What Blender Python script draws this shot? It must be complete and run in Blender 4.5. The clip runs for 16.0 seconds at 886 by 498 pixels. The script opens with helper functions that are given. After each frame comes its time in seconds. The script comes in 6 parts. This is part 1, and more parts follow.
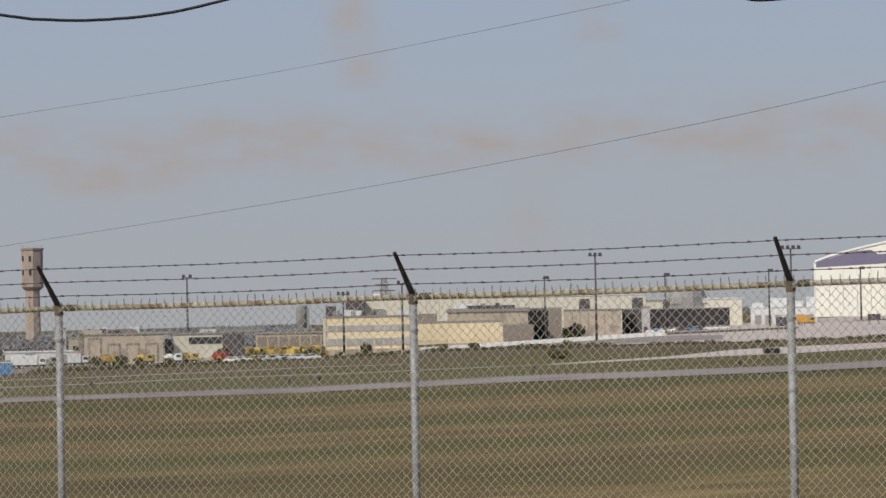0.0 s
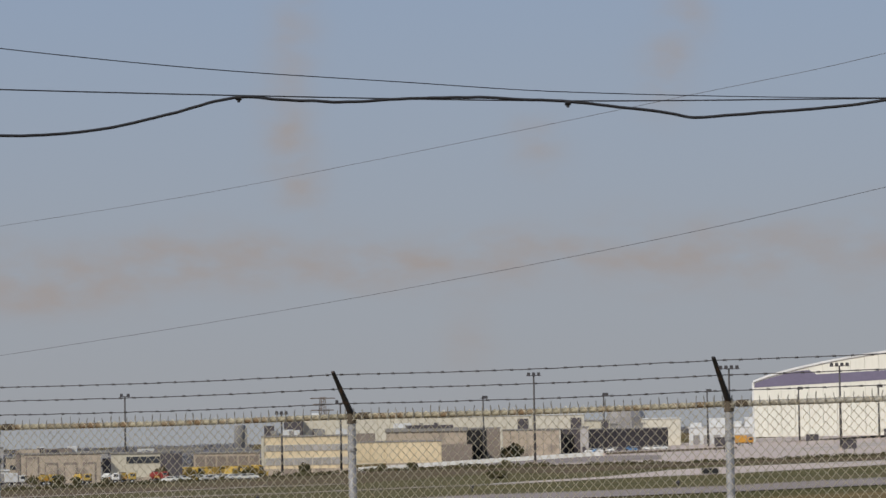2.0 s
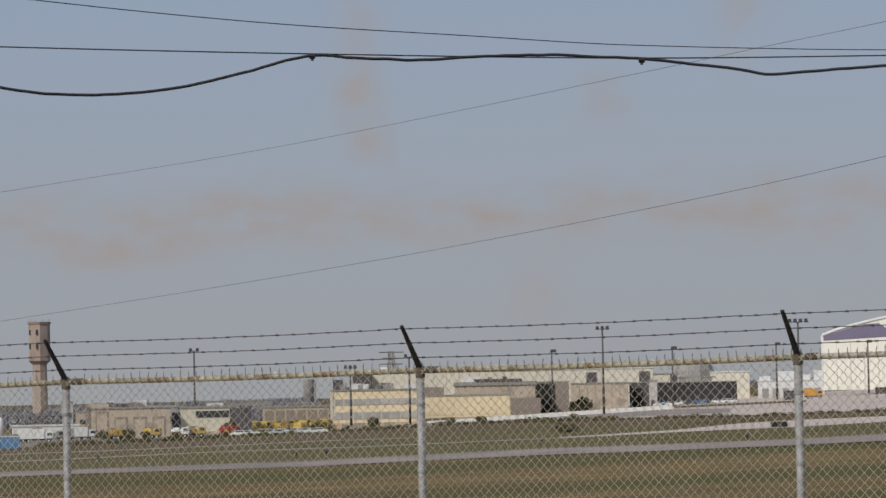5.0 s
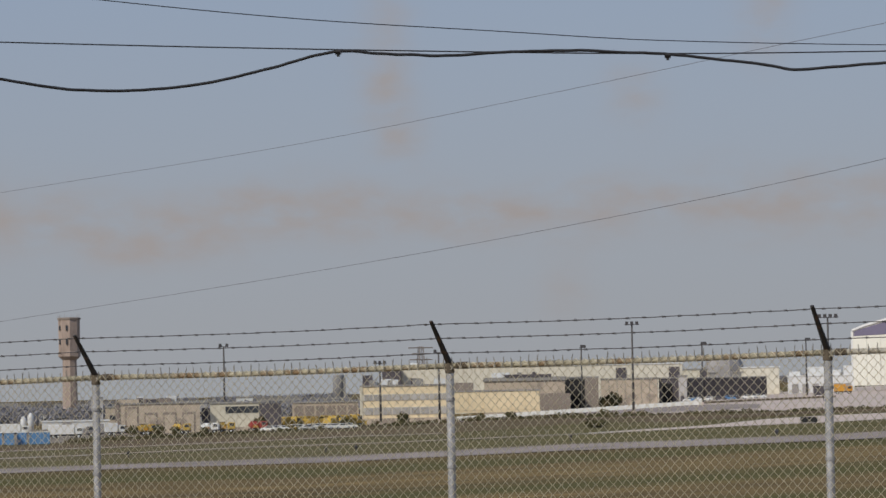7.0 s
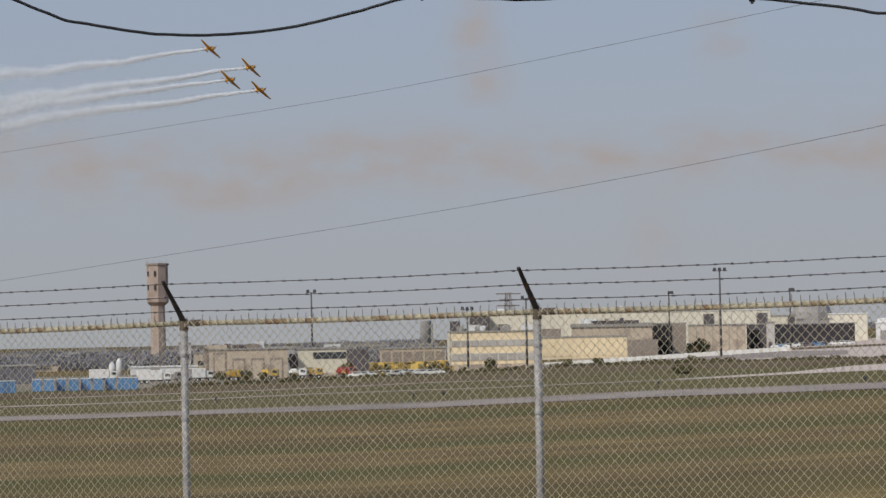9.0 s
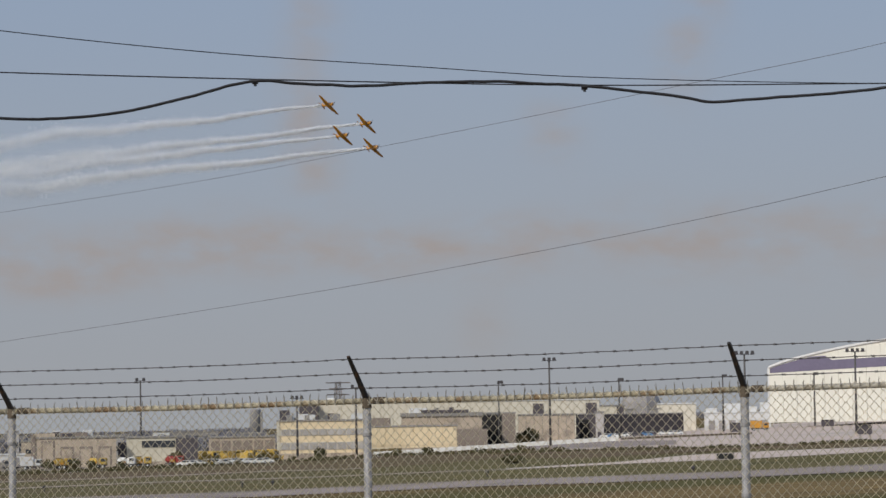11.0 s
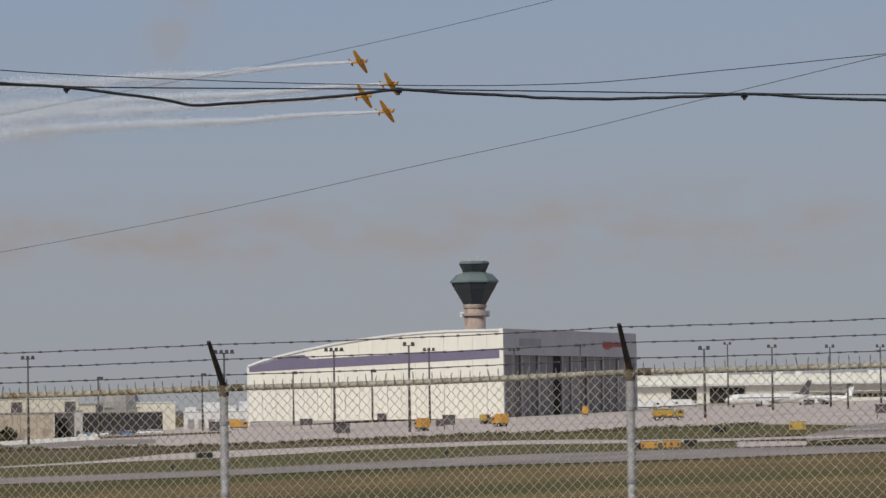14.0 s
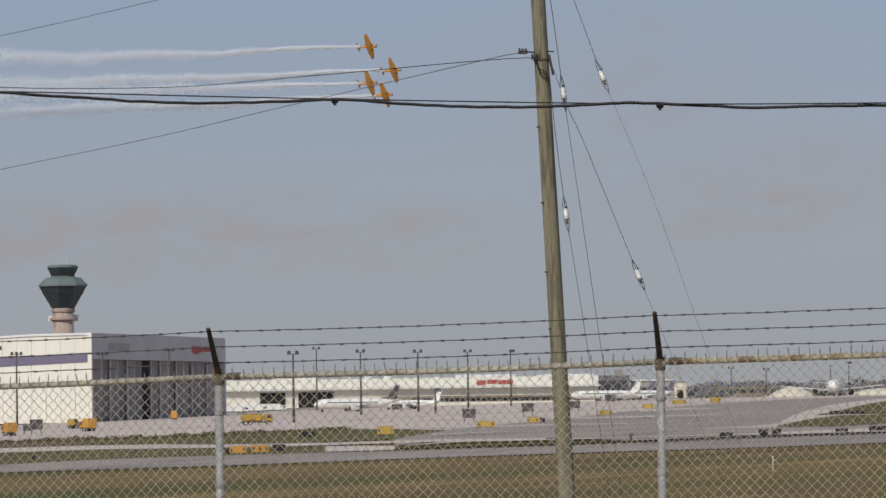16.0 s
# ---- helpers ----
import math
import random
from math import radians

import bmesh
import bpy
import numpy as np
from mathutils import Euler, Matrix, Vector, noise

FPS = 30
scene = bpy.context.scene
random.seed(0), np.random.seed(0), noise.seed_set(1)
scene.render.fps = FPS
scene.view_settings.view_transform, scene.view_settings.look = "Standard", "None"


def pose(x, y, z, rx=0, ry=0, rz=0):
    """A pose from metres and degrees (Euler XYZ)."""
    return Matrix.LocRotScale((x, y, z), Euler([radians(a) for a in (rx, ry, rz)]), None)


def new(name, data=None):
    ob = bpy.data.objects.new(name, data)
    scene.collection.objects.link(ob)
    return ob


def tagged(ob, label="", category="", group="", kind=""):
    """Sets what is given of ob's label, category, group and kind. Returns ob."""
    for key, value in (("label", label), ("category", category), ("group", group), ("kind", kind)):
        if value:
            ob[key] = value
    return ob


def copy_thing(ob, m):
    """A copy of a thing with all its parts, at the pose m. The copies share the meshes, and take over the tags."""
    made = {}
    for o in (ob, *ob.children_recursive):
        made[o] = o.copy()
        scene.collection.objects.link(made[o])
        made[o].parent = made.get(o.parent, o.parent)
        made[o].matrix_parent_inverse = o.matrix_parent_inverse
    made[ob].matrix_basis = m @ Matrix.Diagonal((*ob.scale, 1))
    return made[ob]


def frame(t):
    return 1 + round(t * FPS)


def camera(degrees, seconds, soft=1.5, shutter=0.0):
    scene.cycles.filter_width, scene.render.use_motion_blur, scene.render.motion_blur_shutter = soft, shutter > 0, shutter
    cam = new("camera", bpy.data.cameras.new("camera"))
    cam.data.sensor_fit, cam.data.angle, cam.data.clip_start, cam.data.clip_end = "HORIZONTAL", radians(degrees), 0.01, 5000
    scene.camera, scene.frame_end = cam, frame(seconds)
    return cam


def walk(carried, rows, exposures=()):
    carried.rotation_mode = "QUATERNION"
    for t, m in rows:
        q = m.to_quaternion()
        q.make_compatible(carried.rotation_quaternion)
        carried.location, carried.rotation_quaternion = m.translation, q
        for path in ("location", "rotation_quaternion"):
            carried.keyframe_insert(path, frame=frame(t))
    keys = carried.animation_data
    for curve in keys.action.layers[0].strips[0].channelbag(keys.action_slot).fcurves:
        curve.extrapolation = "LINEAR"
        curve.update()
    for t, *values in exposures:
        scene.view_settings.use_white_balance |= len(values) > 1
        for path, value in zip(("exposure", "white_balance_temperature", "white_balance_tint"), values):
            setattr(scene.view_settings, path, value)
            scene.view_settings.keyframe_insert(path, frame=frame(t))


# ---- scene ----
# A long-lens view from a raised roadside across a fence to an airfield.
# x right, y ahead, z up; bearings in degrees from +y, towards +x.
EYE = 12.0
cam = camera(14.0, 16.0, soft=1.5)
AIM = [  # seconds, bearing, pitch, lean to the right
    (0.0, 0.0, 1.032, 1.119), (0.1, 0.15, 1.487, 1.11), (0.3, 0.24, 2.7, 1.11), (0.5, 0.251, 2.884, 1.109),
    (1.0, 0.293, 2.958, 1.09), (1.5, 0.393, 2.943, 1.083), (2.0, 1.009, 2.912, 1.045), (2.5, 1.241, 2.844, 1.103),
    (3.0, 1.348, 2.829, 1.103), (3.5, 1.248, 2.772, 1.049), (4.0, 1.267, 2.702, 1.042), (4.5, 0.807, 2.691, 1.114),
    (5.0, -0.09, 2.201, 1.148), (5.2, -0.445, 2.164, 1.192), (7.5, -0.639, 2.111, 1.132), (8.0, -2.034, 1.523, 1.192),
    (8.2, -2.14, 1.456, 1.191), (10.3, -0.669, 1.099, 0.969), (10.5, -0.323, 1.493, 0.991), (11.0, 0.756, 2.675, 0.927),
    (11.5, 1.927, 3.781, 0.861), (12.0, 2.678, 3.823, 0.879), (12.5, 4.123, 3.806, 0.793), (13.0, 6.406, 3.683, 0.766),
    (13.5, 7.942, 2.886, 0.76), (14.0, 8.999, 2.528, 0.881), (14.5, 10.166, 2.478, 0.77), (15.0, 13.464, 2.44, 0.786),
    (15.5, 14.827, 2.465, 0.874), (16.0, 15.516, 2.502, 0.864)]
walk(cam, [(t, pose(0, 0, EYE, 90 + p, 0, -b) @ pose(0, 0, 0, 0, 0, -r)) for t, b, p, r in AIM],
     [(0.0, 0.15), (0.5, -0.04), (3.5, -0.04), (5.0, -0.03), (7.5, -0.04), (8.0, 0.04), (10.3, 0.18), (10.5, 0.22), (11.0, -0.02), (12.5, -0.12), (14.5, -0.10), (16.0, -0.02)])

# ---- light ----
SUN_BEARING, SUN_HEIGHT = -138.0, 38.0
world = bpy.data.worlds.new("sky")
scene.world = world
world.use_nodes = True


def make_sky():
    nt = world.node_tree
    nt.nodes.clear()
    N, L = nt.nodes.new, nt.links.new

    def math_node(op, a, b=None, clamp=False):
        n = N("ShaderNodeMath")
        n.operation, n.use_clamp = op, clamp
        for i, v in enumerate((a, b)):
            if v is None:
                continue
            if isinstance(v, (int, float)):
                n.inputs[i].default_value = v
            else:
                L(v, n.inputs[i])
        return n.outputs[0]

    sky = N("ShaderNodeTexSky")
    sky.sky_type, sky.sun_disc = "NISHITA", False
    sky.sun_elevation, sky.sun_rotation = radians(SUN_HEIGHT), radians(SUN_BEARING)
    sky.air_density, sky.dust_density, sky.ozone_density, sky.altitude = 1.0, 1.6, 2.0, 150
    tc = N("ShaderNodeTexCoord")
    sep = N("ShaderNodeSeparateXYZ")
    L(tc.outputs["Generated"], sep.inputs[0])
    x, y, z = sep.outputs
    bearing = math_node("MULTIPLY", math_node("ARCTAN2", x, y), 180 / math.pi)
    height = math_node("MULTIPLY", math_node("ARCSINE", z), 180 / math.pi)
    flat = N("ShaderNodeCombineXYZ")
    L(bearing, flat.inputs[0])
    L(math_node("MULTIPLY", height, 1.9), flat.inputs[1])
    # old drifting display smoke: a long band and a few torn patches
    wisp = N("ShaderNodeTexNoise")
    wisp.inputs["Scale"].default_value, wisp.inputs["Detail"].default_value = 0.8, 6
    L(flat.outputs[0], wisp.inputs["Vector"])
    lump = N("ShaderNodeTexNoise")
    lump.inputs["Scale"].default_value, lump.inputs["Detail"].default_value = 1.1, 4
    L(flat.outputs[0], lump.inputs["Vector"])
    sway = math_node("MULTIPLY", math_node("SUBTRACT", wisp.outputs[0], 0.5), 0.8)

    def patch(b0, h0, wide, high, amount):
        u = math_node("DIVIDE", math_node("SUBTRACT", bearing, b0), wide)
        v = math_node("DIVIDE", math_node("SUBTRACT", math_node("ADD", height, sway), h0), high)
        d = math_node("ADD", math_node("MULTIPLY", u, u), math_node("MULTIPLY", v, v))
        return math_node("MULTIPLY", math_node("EXPONENT", math_node("MULTIPLY", d, -1.0)), amount)

    total = None
    for p in SMOKE_PATCHES:
        v = patch(*p)
        total = v if total is None else math_node("ADD", total, v)
    ragged = math_node("MULTIPLY", math_node("SUBTRACT", lump.outputs[0], 0.25), 2.2, True)
    amount = math_node("MULTIPLY", math_node("MULTIPLY", total, 1.2), ragged, True)
    # haze: warm grey along the skyline, bluer above it, thinning out overhead
    tone = N("ShaderNodeMix")
    tone.data_type = "RGBA"
    L(math_node("DIVIDE", height, 7.5, True), tone.inputs["Factor"])
    tone.inputs["A"].default_value, tone.inputs["B"].default_value = HAZE_LOW, HAZE
    mix = N("ShaderNodeMix")
    mix.data_type = "RGBA"
    veil = math_node("SUBTRACT", 0.95, math_node("MULTIPLY", math_node("MAXIMUM", height, 0.0), 0.010), True)
    L(veil, mix.inputs["Factor"])
    L(sky.outputs[0], mix.inputs["A"])
    L(tone.outputs["Result"], mix.inputs["B"])
    mix2 = N("ShaderNodeMix")
    mix2.data_type = "RGBA"
    L(amount, mix2.inputs["Factor"])
    L(mix.outputs["Result"], mix2.inputs["A"])
    mix2.inputs["B"].default_value = SMOKE
    bg = N("ShaderNodeBackground")
    bg.inputs["Strength"].default_value = 0.1
    L(mix2.outputs["Result"], bg.inputs["Color"])
    out = N("ShaderNodeOutputWorld")
    L(bg.outputs[0], out.inputs["Surface"])


HAZE_LOW = (3.42, 3.55, 3.80, 1)
HAZE = (2.72, 3.40, 4.66, 1)
SMOKE = (3.40, 3.13, 3.10, 1)
SMOKE_PATCHES = [  # bearing, height, half width, half height, amount
    (-1.0, 2.62, 9.0, 0.42, 0.26), (9.0, 2.7, 6.0, 0.5, 0.22),
    (-6.8, 2.65, 1.8, 0.50, 0.70), (-4.9, 2.30, 1.1, 0.36, 0.80), (-3.6, 2.85, 0.8, 0.40, 0.60), (-2.2, 2.80, 1.3, 0.42, 0.65), (0.2, 2.62, 1.3, 0.36, 0.65), (2.4, 2.85, 1.2, 0.36, 0.5), (4.6, 2.8, 1.8, 0.5, 0.45), (8.0, 2.8, 2.6, 0.6, 0.40),
    (-1.45, 5.35, 0.42, 0.80, 0.42), (-1.40, 4.60, 0.42, 0.60, 0.52), (-1.15, 3.90, 0.40, 0.42, 0.56), (2.55, 4.5, 0.45, 0.5, 0.50), (4.55, 5.6, 0.42, 0.55, 0.55), (4.95, 6.5, 0.42, 0.6, 0.50), (-1.3, 6.5, 0.45, 0.7, 0.35),
    (1.4, 1.35, 0.45, 0.6, 0.40), (12.0, 3.0, 2.2, 0.6, 0.45), (14.8, 2.7, 1.5, 0.45, 0.5), (20.3, 3.05, 1.5, 0.45, 0.60), (21.6, 3.7, 1.2, 0.6, 0.45), (-9.5, 3.0, 1.6, 0.6, 0.6),
    (18.6, 4.9, 2.2, 1.6, 0.36)]
make_sky()
sun = new("sun", bpy.data.lights.new("sun", "SUN"))
sun.data.energy, sun.data.angle, sun.data.color = 2.85, radians(0.53), (1.0, 0.93, 0.80)
sun.matrix_world = pose(0, 0, 300, 90 - SUN_HEIGHT, 0, 180 - SUN_BEARING)

# ---- materials ----


def material(name, color, rough=0.7, metal=0.0, vary=0.18, scale=1.0, dark=None, spots=0.0, spot_scale=4.0, bump=0.0, bump_scale=20.0, random_tint=0.0, stretch=(1, 1, 1), grain=0.0, grain_scale=1.0):
    """Two scales of variation on a base colour, patches of a second colour, fine relief."""
    m = bpy.data.materials.new(name)
    m.use_nodes = True
    nt = m.node_tree
    N, L = nt.nodes.new, nt.links.new
    b = nt.nodes["Principled BSDF"]
    b.inputs["Roughness"].default_value, b.inputs["Metallic"].default_value = rough, metal
    tc, mp = N("ShaderNodeTexCoord"), N("ShaderNodeMapping")
    mp.inputs["Scale"].default_value = stretch
    L(tc.outputs["Object"], mp.inputs[0])
    big, fine = N("ShaderNodeTexNoise"), N("ShaderNodeTexNoise")
    big.inputs["Scale"].default_value, big.inputs["Detail"].default_value = scale, 6
    fine.inputs["Scale"].default_value, fine.inputs["Detail"].default_value = scale * 9, 4
    for n in (big, fine):
        L(mp.outputs[0], n.inputs["Vector"])
    add = N("ShaderNodeMath")
    add.operation = "ADD"
    L(big.outputs[0], add.inputs[0])
    L(fine.outputs[0], add.inputs[1])
    ramp = N("ShaderNodeMapRange")
    ramp.inputs[1].default_value, ramp.inputs[2].default_value = 0.7, 1.3
    ramp.inputs[3].default_value, ramp.inputs[4].default_value = 1 - vary, 1 + vary
    L(add.outputs[0], ramp.inputs[0])
    mul = N("ShaderNodeMix")
    mul.data_type, mul.blend_type = "RGBA", "MULTIPLY"
    mul.inputs["Factor"].default_value = 1
    mul.inputs["A"].default_value = (*color, 1)
    last = ramp.outputs[0]
    if random_tint:
        oi, rm, mm = N("ShaderNodeObjectInfo"), N("ShaderNodeMapRange"), N("ShaderNodeMath")
        rm.inputs[3].default_value, rm.inputs[4].default_value = 1 - random_tint, 1 + random_tint
        mm.operation = "MULTIPLY"
        L(oi.outputs["Random"], rm.inputs[0])
        L(rm.outputs[0], mm.inputs[0])
        L(last, mm.inputs[1])
        last = mm.outputs[0]
    if grain:
        gn, gr, gm = N("ShaderNodeTexNoise"), N("ShaderNodeMapRange"), N("ShaderNodeMath")
        gn.inputs["Scale"].default_value, gn.inputs["Detail"].default_value = grain_scale, 3
        L(mp.outputs[0], gn.inputs["Vector"])
        gr.inputs[1].default_value, gr.inputs[2].default_value = 0.3, 0.7
        gr.inputs[3].default_value, gr.inputs[4].default_value = 1 - grain, 1 + grain
        L(gn.outputs[0], gr.inputs[0])
        gm.operation = "MULTIPLY"
        L(gr.outputs[0], gm.inputs[0])
        L(last, gm.inputs[1])
        last = gm.outputs[0]
    L(last, mul.inputs["B"])
    col = mul.outputs["Result"]
    if dark:
        sp, sr, mx = N("ShaderNodeTexNoise"), N("ShaderNodeMapRange"), N("ShaderNodeMix")
        sp.inputs["Scale"].default_value, sp.inputs["Detail"].default_value = spot_scale, 7
        L(mp.outputs[0], sp.inputs["Vector"])
        sr.inputs[1].default_value, sr.inputs[2].default_value = 0.62 - spots * 0.3, 0.72 - spots * 0.3
        L(sp.outputs[0], sr.inputs[0])
        mx.data_type = "RGBA"
        L(sr.outputs[0], mx.inputs["Factor"])
        L(col, mx.inputs["A"])
        mx.inputs["B"].default_value = (*dark, 1)
        col = mx.outputs["Result"]
    L(col, b.inputs["Base Color"])
    if bump:
        bn, bt = N("ShaderNodeBump"), N("ShaderNodeTexNoise")
        bt.inputs["Scale"].default_value, bt.inputs["Detail"].default_value = bump_scale, 5
        L(mp.outputs[0], bt.inputs["Vector"])
        L(bt.outputs[0], bn.inputs["Height"])
        bn.inputs["Strength"].default_value = bump
        L(bn.outputs[0], b.inputs["Normal"])
    b.inputs["Specular IOR Level"].default_value = 0.12 if "grass" in name or name == "verge" else 0.5
    return m


M = dict(
    grass=material("grass", (0.156, 0.110, 0.047), 0.95, vary=0.50, scale=0.024, dark=(0.090, 0.082, 0.026), spots=0.46, spot_scale=0.014, bump=0.8, bump_scale=1.5, stretch=(0.16, 1.0, 1), grain=0.45, grain_scale=0.7),
    verge=material("verge", (0.118, 0.104, 0.040), 0.95, vary=0.40, scale=0.03, dark=(0.13, 0.106, 0.055), spots=0.42, spot_scale=0.03, bump=0.6, bump_scale=1.5, stretch=(0.3, 1.6, 1), grain=0.35, grain_scale=0.5),
    asphalt=material("asphalt", (0.285, 0.238, 0.222), 0.95, vary=0.18, scale=0.03, dark=(0.21, 0.18, 0.168), spots=0.3, spot_scale=0.05),
    concrete_apron=material("concrete_apron", (0.56, 0.465, 0.42), 0.9, vary=0.12, scale=0.02, dark=(0.42, 0.37, 0.335), spots=0.3, spot_scale=0.02),
    paint_white=material("paint_white", (0.72, 0.71, 0.68), 0.7, vary=0.1, scale=0.2),
    galvanised=material("galvanised", (0.31, 0.31, 0.325), 0.7, 0.1, vary=0.3, scale=7, dark=(0.24, 0.24, 0.25), spots=0.5, spot_scale=22, bump=0.15, bump_scale=60),
    rail=material("rail", (0.40, 0.365, 0.275), 0.75, 0.1, vary=0.3, scale=3, dark=(0.22, 0.15, 0.085), spots=0.40, spot_scale=6, bump=0.2, bump_scale=60),
    wire=material("wire", (0.72, 0.65, 0.50), 0.34, 0.6, vary=0.2, scale=3),
    wire_end=material("wire_end", (0.30, 0.28, 0.24), 0.6, 0.4, vary=0.25, scale=3),
    rail_grey=material("rail_grey", (0.42, 0.40, 0.355), 0.7, 0.15, vary=0.22, scale=3, dark=(0.30, 0.27, 0.22), spots=0.3, spot_scale=8, bump=0.2, bump_scale=60),
    yard_gravel=material("yard_gravel", (0.24, 0.20, 0.165), 0.95, vary=0.3, scale=0.05, dark=(0.12, 0.11, 0.06), spots=0.4, spot_scale=0.08),
    barbed=material("barbed", (0.07, 0.066, 0.07), 0.7, 0.2, vary=0.25, scale=4),
    dark_steel=material("dark_steel", (0.035, 0.033, 0.036), 0.6, 0.3, vary=0.3, scale=8, dark=(0.10, 0.06, 0.04), spots=0.3, spot_scale=14),
    rust=material("rust", (0.10, 0.080, 0.058), 0.9, vary=0.4, scale=12),
    cable=material("cable", (0.008, 0.008, 0.012), 0.6, vary=0.25, scale=3),
    steel_strand=material("steel_strand", (0.030, 0.030, 0.033), 0.7, 0.1, vary=0.15, scale=3),
    far_wire=material("far_wire", (0.15, 0.14, 0.15), 0.5, 0.3, vary=0.15, scale=1),
    pole=material("pole", (0.20, 0.182, 0.125), 0.9, vary=0.3, scale=1.2, dark=(0.12, 0.10, 0.07), spots=0.35, spot_scale=1.8, bump=0.7, bump_scale=9, stretch=(6, 6, 0.6)),
    porcelain=material("porcelain", (0.58, 0.58, 0.57), 0.25, vary=0.05, scale=3),
    white_wall=material("white_wall", (0.71, 0.70, 0.635), 0.65, vary=0.05, scale=0.05, stretch=(3, 3, 0.4)),
    white_metal=material("white_metal", (0.66, 0.67, 0.68), 0.5, vary=0.10, scale=0.06),
    purple=material("purple", (0.145, 0.13, 0.205), 0.6, vary=0.08, scale=0.1),
    grey_panel=material("grey_panel", (0.30, 0.285, 0.285), 0.6, vary=0.12, scale=0.15, random_tint=0.12),
    beige=material("beige", (0.76, 0.63, 0.42), 0.8, vary=0.08, scale=0.12),
    cream=material("cream", (0.60, 0.56, 0.46), 0.8, vary=0.08, scale=0.12),
    tan=material("tan", (0.46, 0.385, 0.31), 0.85, vary=0.12, scale=0.1, dark=(0.3, 0.25, 0.21), spots=0.3, spot_scale=0.2),
    tan_dark=material("tan_dark", (0.24, 0.20, 0.175), 0.85, vary=0.15, scale=0.1),
    tower_concrete=material("tower_concrete", (0.38, 0.30, 0.26), 0.9, vary=0.15, scale=0.15, dark=(0.27, 0.21, 0.18), spots=0.3, spot_scale=0.25, stretch=(1, 1, 0.3)),
    shade_steel=material("shade_steel", (0.06, 0.055, 0.065), 0.6, vary=0.25, scale=0.2),
    charcoal=material("charcoal", (0.085, 0.075, 0.085), 0.75, vary=0.3, scale=0.15),
    grey_roof=material("grey_roof", (0.27, 0.26, 0.25), 0.85, vary=0.15, scale=0.1),
    # near-black colour standing in for the darkness inside openings
    dim_inside=material("dim_inside", (0.015, 0.014, 0.016), 0.9, vary=0.2, scale=0.3),
    window=material("window", (0.05, 0.055, 0.065), 0.18, vary=0.2, scale=0.3),
    green_glass=material("green_glass", (0.022, 0.032, 0.036), 0.5, 0.0, vary=0.15, scale=0.3),
    green_roof=material("green_roof", (0.13, 0.165, 0.163), 0.55, vary=0.1, scale=0.3),
    red=material("red", (0.36, 0.06, 0.05), 0.6, vary=0.1, scale=0.5),
    orange=material("orange", (0.55, 0.27, 0.035), 0.5, vary=0.1, scale=1, random_tint=0.12),
    yellow=material("yellow", (0.44, 0.285, 0.04), 0.55, vary=0.15, scale=1, random_tint=0.15),
    aircraft_yellow=material("aircraft_yellow", (0.56, 0.26, 0.036), 0.25, vary=0.06, scale=1),
    blue=material("blue", (0.115, 0.25, 0.46), 0.5, vary=0.12, scale=1, random_tint=0.25),
    white_paint=material("white_paint", (0.78, 0.78, 0.77), 0.35, vary=0.05, scale=0.5),
    door_grey=material("door_grey", (0.205, 0.185, 0.18), 0.6, vary=0.18, scale=0.2, random_tint=0.18, stretch=(3, 3, 0.3)),
    fascia_grey=material("fascia_grey", (0.46, 0.435, 0.43), 0.7, vary=0.1, scale=0.1),
    dry_grass=material("dry_grass", (0.140, 0.100, 0.062), 0.95, vary=0.45, scale=0.03, dark=(0.10, 0.092, 0.035), spots=0.4, spot_scale=0.03, bump=0.6, bump_scale=1.5, stretch=(0.4, 1.6, 1)),
    ochre=material("ochre", (0.40, 0.27, 0.055), 0.6, vary=0.2, scale=1, random_tint=0.55),
    cream_white=material("cream_white", (0.66, 0.62, 0.53), 0.7, vary=0.08, scale=0.06),
    pale_window=material("pale_window", (0.40, 0.38, 0.36), 0.3, vary=0.2, scale=0.4, random_tint=0.2),
    tyre=material("tyre", (0.02, 0.02, 0.021), 0.85, vary=0.2, scale=3),
    mast=material("mast", (0.10, 0.095, 0.095), 0.6, 0.3, vary=0.2, scale=0.5),
    # dark terminal glazing greyed for distance haze in its colour; also plain mauve panels
    hazy_glazing=material("hazy_glazing", (0.135, 0.135, 0.16), 0.6, vary=0.2, scale=0.2),
    lamp_head=material("lamp_head", (0.045, 0.043, 0.045), 0.7, 0.0, vary=0.2, scale=2),
    bush=material("bush", (0.085, 0.080, 0.034), 0.9, vary=0.5, scale=0.6, dark=(0.115, 0.085, 0.04), spots=0.4, spot_scale=0.4),
    # distant trees: aerial haze is put into this pale blue-grey base colour
    hazed_trees=material("hazed_trees", (0.205, 0.205, 0.235), 0.95, vary=0.3, scale=0.02),
    smoke=material("smoke", (0.90, 0.93, 0.98), 1.0, vary=0.03, scale=0.05),
    city=material("city", (0.40, 0.39, 0.40), 0.85, vary=0.2, scale=0.02, random_tint=0.4),
)



def make_smoke_scatter():
    """Smoke lets light through: a part of what it scatters leaves on the far side."""
    nt = M["smoke"].node_tree
    lit = nt.nodes["Principled BSDF"]
    far, mix, out = nt.nodes.new("ShaderNodeBsdfTranslucent"), nt.nodes.new("ShaderNodeMixShader"), nt.nodes["Material Output"]
    far.inputs["Color"].default_value = (0.90, 0.93, 0.98, 1)
    mix.inputs[0].default_value = 0.2
    nt.links.new(lit.outputs[0], mix.inputs[1])
    nt.links.new(far.outputs[0], mix.inputs[2])
    nt.links.new(mix.outputs[0], out.inputs["Surface"])


make_smoke_scatter()

